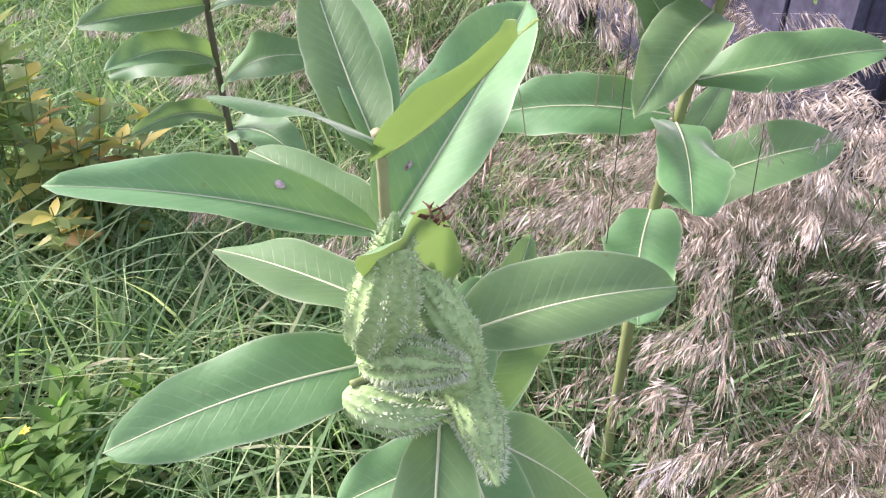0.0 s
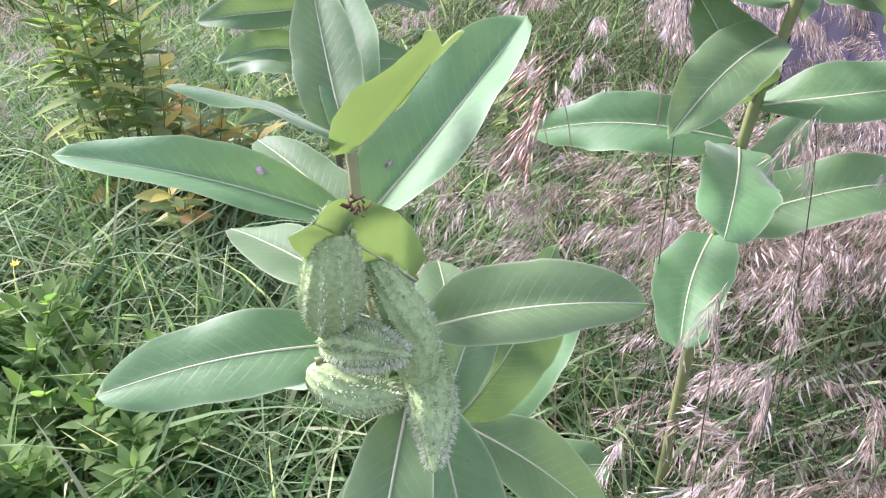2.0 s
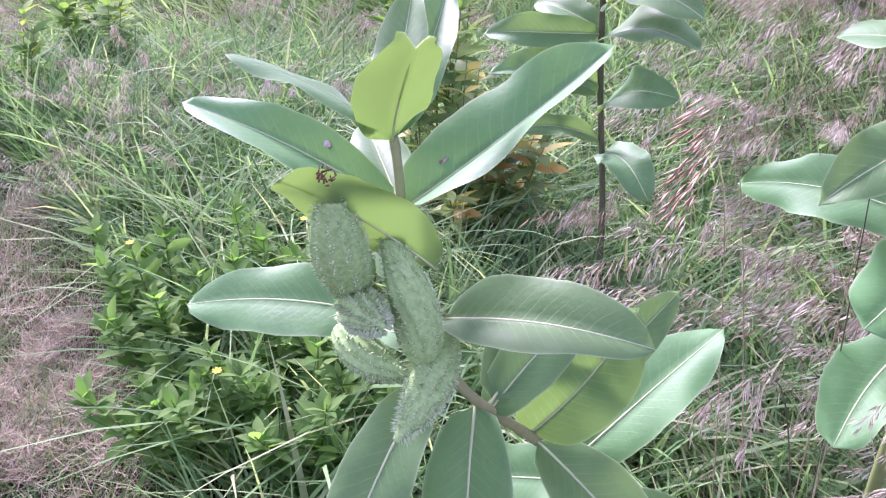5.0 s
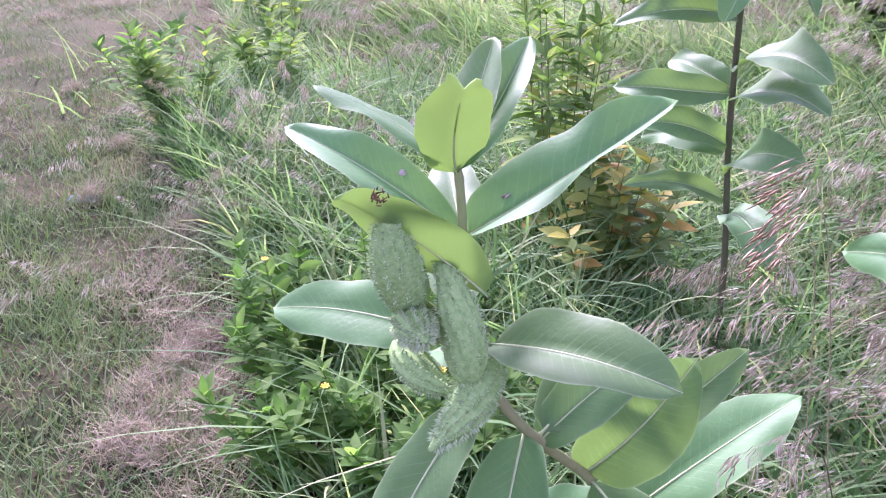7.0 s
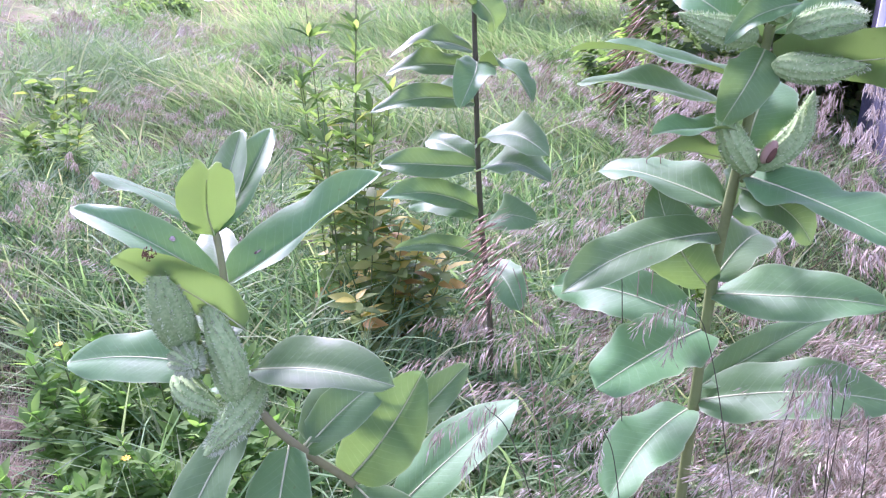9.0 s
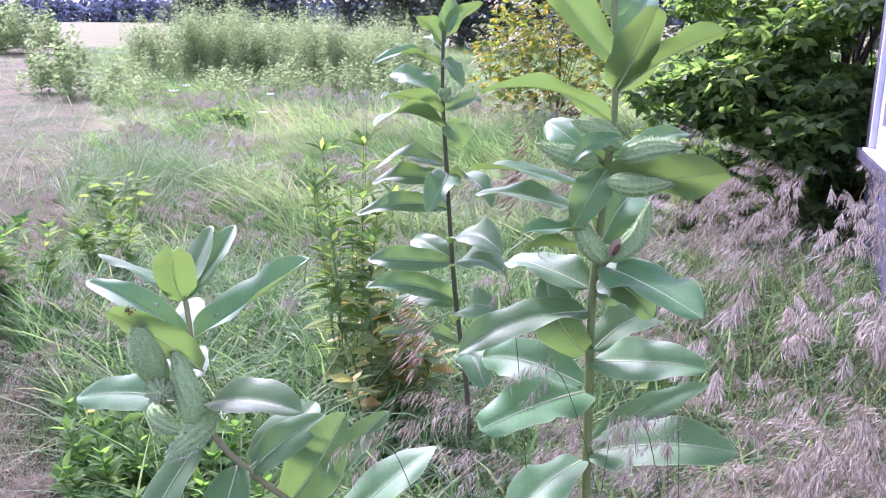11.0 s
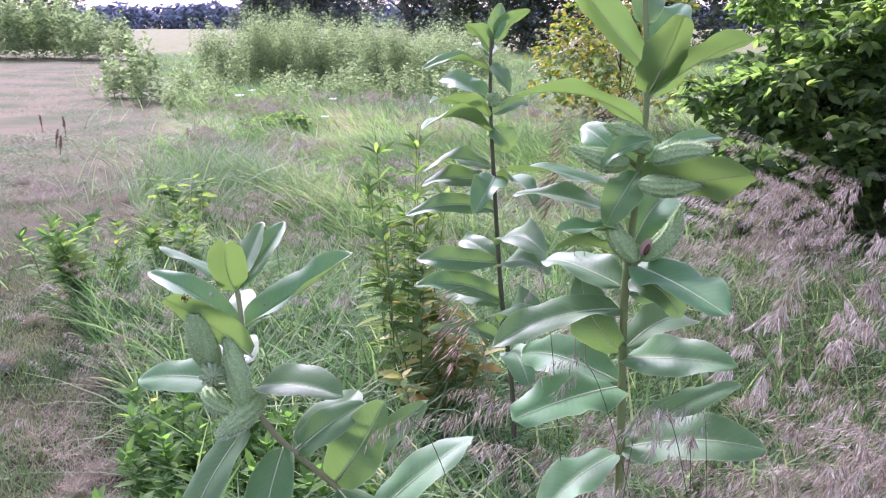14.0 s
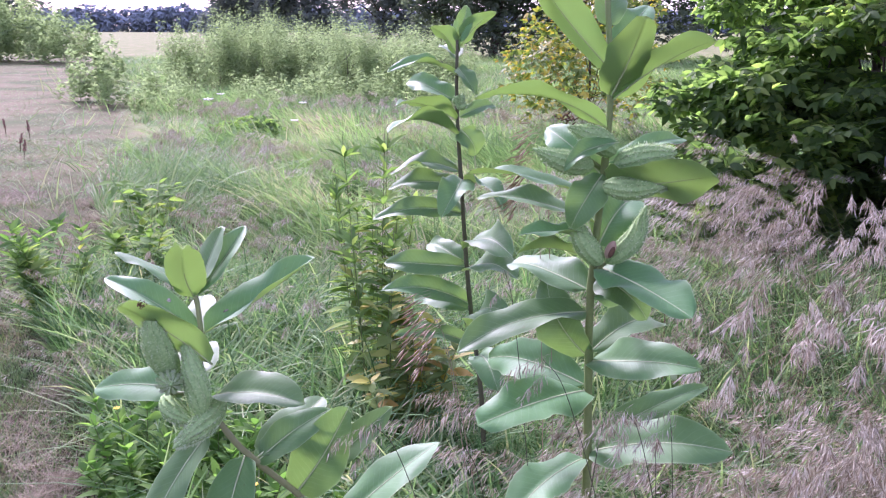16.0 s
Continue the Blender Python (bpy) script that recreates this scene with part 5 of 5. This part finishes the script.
def build_trees():
    plates = []
    for k in range(230):
        h = RNG.random()
        reach = (1.55 - 0.35 * h) * math.sqrt(RNG.uniform(0.15, 1.0))
        a = RNG.uniform(0, 6.28) if k % 3 else RNG.gauss(-1.9, 0.6)
        r = RNG.uniform(0.16, 0.36)
        plates.append((0.15 + 0.3 * h + reach * math.cos(a), -0.2 + reach * math.sin(a), 0.35 + 3.6 * h - 0.1 * reach, r, r, RNG.uniform(0.06, 0.15)))
    for _ in range(85):
        r = RNG.uniform(0.16, 0.30)
        plates.append((RNG.uniform(-1.65, 0.6), RNG.uniform(-1.4, -0.4), RNG.uniform(0.22, 1.2), r, r, RNG.uniform(0.06, 0.14)))
    woody("young_tree", 3.4, 6.5, "young tree with layered sprays of bright green pointed leaves", "tree", 3.0, 0.05, plates, 22000, 0.088, M_TREE, 40)
    woody("shrub", 2.3, 11.5, "thin yellowish shrub with sparse drying leaves", "shrub", 1.5, 0.02, [(0, 0, 1.2, 0.9, 0.6, 0.9), (0.5, 0.2, 1.8, 0.6, 0.5, 0.5), (-0.5, 0.3, 0.9, 0.7, 0.5, 0.7), (0.7, 0.1, 0.9, 0.5, 0.4, 0.6)], 1700, 0.085, M_FORB_Y, 12)
    for k in range(22):
        x, y = -5.7 + 6.6 * (k + RNG.random()) / 22, RNG.uniform(20.5, 27.0)
        s = RNG.uniform(0.52, 0.78) * (1.0 if x < -1.5 else 0.85)
        woody("tall_weed_bush", x, y, "tall feathery light green weed bush", "shrub", 1.2 * s, 0.015, plumes(34, 1.0, 2.9 * s), int(11500 * s), 0.038, M_BUSH, 6, group="weed bushes", shape=DIAMOND, rise=-0.6)
    for k in range(16):
        x, y = RNG.uniform(-5.8, 1.2), RNG.uniform(15.0, 20.0)
        s = RNG.uniform(0.22, 0.42)
        woody("low_weed_bush", x, y, "low soft green weed clump in the meadow", "shrub", 0.9 * s, 0.01, plumes(12, 0.55, 2.6 * s), 1000, 0.042, M_BUSH, 4, group="weed bushes", shape=DIAMOND, rise=-0.6)
    woody("dark_weed_clump", -2.25, 11.4, "low dark green weed clump in the meadow", "shrub", 0.3, 0.012, [(0, 0, 0.16, 0.42, 0.3, 0.18), (0.3, 0.1, 0.2, 0.25, 0.2, 0.15)], 500, 0.07, M_TREE, 5)
    for x, y, s, w, n in ((-5.95, 17.0, 0.44, 0.40, 420), (-6.5, 18.0, 0.66, 0.55, 800), (-7.0, 18.4, 0.48, 0.4, 320), (-5.3, 18.0, 0.46, 0.2, 200), (-15.2, 38.5, 1.0, 1.6, 3000), (-17.8, 40, 1.5, 2.0, 4600), (-20.5, 41, 1.6, 2.2, 5000), (-23.0, 41, 2.0, 2.2, 5000)):
        woody("feathery_bush", x, y, "feathery grey-green bush beside the track", "shrub", 0.9 * s, 0.012, plumes(9 if w < 1 else 40, w, 2.5 * s), n, 0.05 + 0.06 * s, M_BUSH, 5, group="weed bushes", shape=DIAMOND, rise=-0.7)
    for x, y, h in ((4.0, 44, 9), (7.5, 42, 10), (10.5, 40, 10), (1.5, 50, 9), (14.5, 36, 10), (19, 34, 10)):
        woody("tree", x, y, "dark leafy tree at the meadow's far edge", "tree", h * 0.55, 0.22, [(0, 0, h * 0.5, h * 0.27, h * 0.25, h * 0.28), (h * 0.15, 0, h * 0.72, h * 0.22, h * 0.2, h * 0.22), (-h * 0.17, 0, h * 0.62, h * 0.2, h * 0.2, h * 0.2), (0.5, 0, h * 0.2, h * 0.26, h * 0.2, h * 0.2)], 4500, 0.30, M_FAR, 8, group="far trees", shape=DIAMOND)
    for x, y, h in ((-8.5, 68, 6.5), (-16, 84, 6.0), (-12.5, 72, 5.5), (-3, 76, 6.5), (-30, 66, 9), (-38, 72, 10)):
        woody("hazy_tree", x, y, "broad tree far off, haze painted into its leaf colour", "tree", h * 0.55, 0.2, [(h * RNG.uniform(-0.5, 0.5), RNG.uniform(-1, 1), h * RNG.uniform(0.25, 0.75), h * RNG.uniform(0.2, 0.3), h * 0.25, h * RNG.uniform(0.15, 0.24)) for _ in range(8)], 3600, 0.34, M_HAZY, 8, group="far trees", shape=DIAMOND)


build_trees()


def far_woods():
    pairs = []
    for x in range(-260, 300, 10):
        h = RNG.uniform(7, 11)
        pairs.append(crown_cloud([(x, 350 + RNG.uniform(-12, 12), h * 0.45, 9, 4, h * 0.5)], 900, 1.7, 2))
    tagged(mesh_from("far_woods", *join(pairs), M_HAZE), "distant wood along the horizon, blue haze painted into its leaves", "woods", kind="stuff")


far_woods()


# ---- weathered barn wall with a white window ----
def barn_material():
    m, n, l, b = nodes_of("weathered_boards")
    tc = n.new("ShaderNodeTexCoord").outputs["Object"]
    mp = n.new("ShaderNodeMapping")
    mp.inputs["Scale"].default_value = (9, 9, 0.8)
    l.new(tc, mp.inputs[0])
    g = noise_node(n, l, 3.0, 9, mp.outputs[0])
    big = noise_node(n, l, 2.2, 6, tc)
    fine = noise_node(n, l, 45.0, 5, tc)
    r = ramp(n, [(0.30, (0.012, 0.014, 0.020)), (0.44, (0.025, 0.029, 0.042)), (0.57, (0.048, 0.055, 0.074)), (0.75, (0.110, 0.118, 0.142))])
    rnd = n.new("ShaderNodeObjectInfo").outputs["Random"]
    v = math_node(n, l, "ADD", math_node(n, l, "MULTIPLY", g, 0.40), math_node(n, l, "MULTIPLY", math_node(n, l, "SUBTRACT", big, 0.19), 0.62))
    v = math_node(n, l, "ADD", v, math_node(n, l, "ADD", math_node(n, l, "MULTIPLY", math_node(n, l, "SUBTRACT", fine, 0.5), 0.30), math_node(n, l, "MULTIPLY", math_node(n, l, "SUBTRACT", rnd, 0.5), 0.10)))
    l.new(math_node(n, l, "ADD", v, 0.10), r.inputs[0])
    l.new(r.outputs[0], b.inputs["Base Color"])
    b.inputs["Roughness"].default_value = 0.85
    bp = n.new("ShaderNodeBump")
    bp.inputs["Strength"].default_value, bp.inputs["Distance"].default_value = 0.8, 0.005
    l.new(math_node(n, l, "ADD", g, math_node(n, l, "MULTIPLY", fine, 0.4)), bp.inputs["Height"])
    l.new(bp.outputs[0], b.inputs["Normal"])
    return m


def box(bm, x0, x1, y0, y1, z0, z1):
    bmesh.ops.create_cube(bm, size=1, matrix=Matrix.Translation(((x0 + x1) / 2, (y0 + y1) / 2, (z0 + z1) / 2)) @ Matrix.Diagonal((x1 - x0, y1 - y0, z1 - z0, 1)))


def barn():
    """Wall frame: x runs along the wall towards the viewer's side, y into the barn."""
    mb = barn_material()
    mw = plant_material("white_paint", [(0.2, (0.44, 0.47, 0.52)), (0.8, (0.64, 0.67, 0.71))], 0.6, scale=14, bump=0.2)
    m, n, l, b = nodes_of("window_glass")
    b.inputs["Base Color"].default_value, b.inputs["Roughness"].default_value = (0.05, 0.06, 0.07, 1), 0.06
    p = thing("barn", 2.72, 4.66, 0.0, "weathered grey plank barn with a white-framed window", "barn")
    p.rotation_euler = (0, 0, math.atan2(-1.0, -0.40))
    # near-black colour standing for the unlit interior seen through the plank gap
    mc = plant_material("unlit_barn_inside", [(0.2, (0.012, 0.010, 0.010)), (0.8, (0.03, 0.024, 0.02))], 0.9)
    mp = plant_material("bare_brown_wood", [(0.3, (0.030, 0.024, 0.025)), (0.7, (0.080, 0.066, 0.066))], 0.85, scale=18, bump=0.6)

    def board(name, x0, x1, y0, y1, z0, z1, material, label="", edge=0.004):
        bm = bmesh.new()
        box(bm, x0, x1, y0, y1, z0, z1)
        bmesh.ops.bevel(bm, geom=bm.edges[:], offset=edge, segments=1, affect="EDGES")
        return part(name, bm, material, p, label, smooth=False)

    # added panel right behind the planks, so that the gap reads as dark
    board("shade_backing", -0.2, 3.2, 0.17, 0.22, -0.1, 3.2, mc)
    board("roof", -0.3, 3.3, -0.15, 2.6, 3.2, 3.3, mb)
    board("back_wall", -0.2, 3.2, 2.5, 2.56, -0.1, 3.2, mb)
    for x0 in (-0.2, 3.14):
        board("side_wall", x0, x0 + 0.06, 0.07, 2.5, -0.1, 3.2, mb)
    # planks: x from, x to, z from, z to; the window takes 0 to 0.8, the gap beside the post ends at 1.27
    for x0, x1, z0, z1 in ((-0.20, 0.0, -0.1, 3.2), (0.0, 0.27, -0.1, 0.75), (0.27, 0.54, -0.1, 0.75), (0.54, 0.80, -0.1, 0.75), (0.0, 0.40, 1.95, 3.2), (0.40, 0.80, 1.95, 3.2), (0.80, 1.12, -0.1, 3.2), (1.12, 1.48, -0.1, 3.2), (1.48, 1.82, -0.1, 3.2), (1.90, 1.99, 1.27, 3.2), (1.99, 2.36, -0.1, 3.2), (2.36, 2.68, -0.1, 3.2), (2.68, 2.96, -0.1, 3.2), (2.96, 3.20, -0.1, 3.2)):
        lift = RNG.uniform(-0.006, 0.006)
        board("plank", x0 + 0.003, x1 - 0.003, 0.03 + lift, 0.07, z0, z1, mb)
    board("post", 1.82, 1.90, 0.005, 0.07, -0.1, 3.2, mp, "bare brown post beside the gap")
    board("crosspiece", 1.90, 1.99, 0.035, 0.07, 1.18, 1.27, mp, "brown crosspiece over the gap")
    for x0, x1, y0 in ((-0.13, 0.0, -0.005), (0.80, 0.90, -0.03)):
        board("window_casing", x0, x1, y0, 0.03, 0.74, 1.98, mb, "grey weathered casing board")
    board("window_apron", -0.15, 0.90, -0.045, 0.03, 0.735, 0.795, mb, "grey weathered apron board")
    board("window_head", -0.13, 0.90, -0.01, 0.03, 1.95, 2.05, mb)
    board("window_sill", 0.0, 0.80, -0.04, 0.15, 0.797, 0.815, mw, "white painted sill")
    for x0, x1 in ((0.0, 0.03), (0.77, 0.80)):
        board("window_jamb", x0, x1, -0.01, 0.15, 0.815, 1.95, mw, "white painted jamb")
    for x0, x1, z0, z1 in ((0.03, 0.13, 0.815, 1.95), (0.69, 0.77, 0.815, 1.95), (0.13, 0.69, 0.815, 0.95), (0.13, 0.69, 1.36, 1.42), (0.13, 0.69, 1.86, 1.95)):
        board("sash_bar", x0, x1, 0.022, 0.060, z0, z1, mw, "white sash bar")
    bm = bmesh.new()
    box(bm, 0.13, 0.69, 0.048, 0.054, 0.95, 1.86)
    part("window_pane", bm, m, p, "dark window glass", smooth=False)
    for x0, x1, y0 in ((0.91, 1.02, -0.012), (1.04, 1.11, -0.030)):
        board("batten", x0, x1, y0, 0.03, -0.1, 3.2, mb, "upright weathered batten")
    for x, z, r in ((1.30, 1.32, 0.016), (1.42, 1.10, 0.010), (1.26, 0.92, 0.012), (1.66, 1.22, 0.009), (1.70, 0.84, 0.010), (2.12, 1.40, 0.014), (2.25, 1.05, 0.010), (2.52, 1.28, 0.012)):
        bm = bmesh.new()
        bmesh.ops.create_uvsphere(bm, u_segments=10, v_segments=5, radius=r, matrix=Matrix.Translation((x, 0.026, z)) @ Matrix.Diagonal((1.0, 0.25, 0.8, 1)))
        part("knot", bm, M_BARK, p, "dark knot in a plank")


barn()
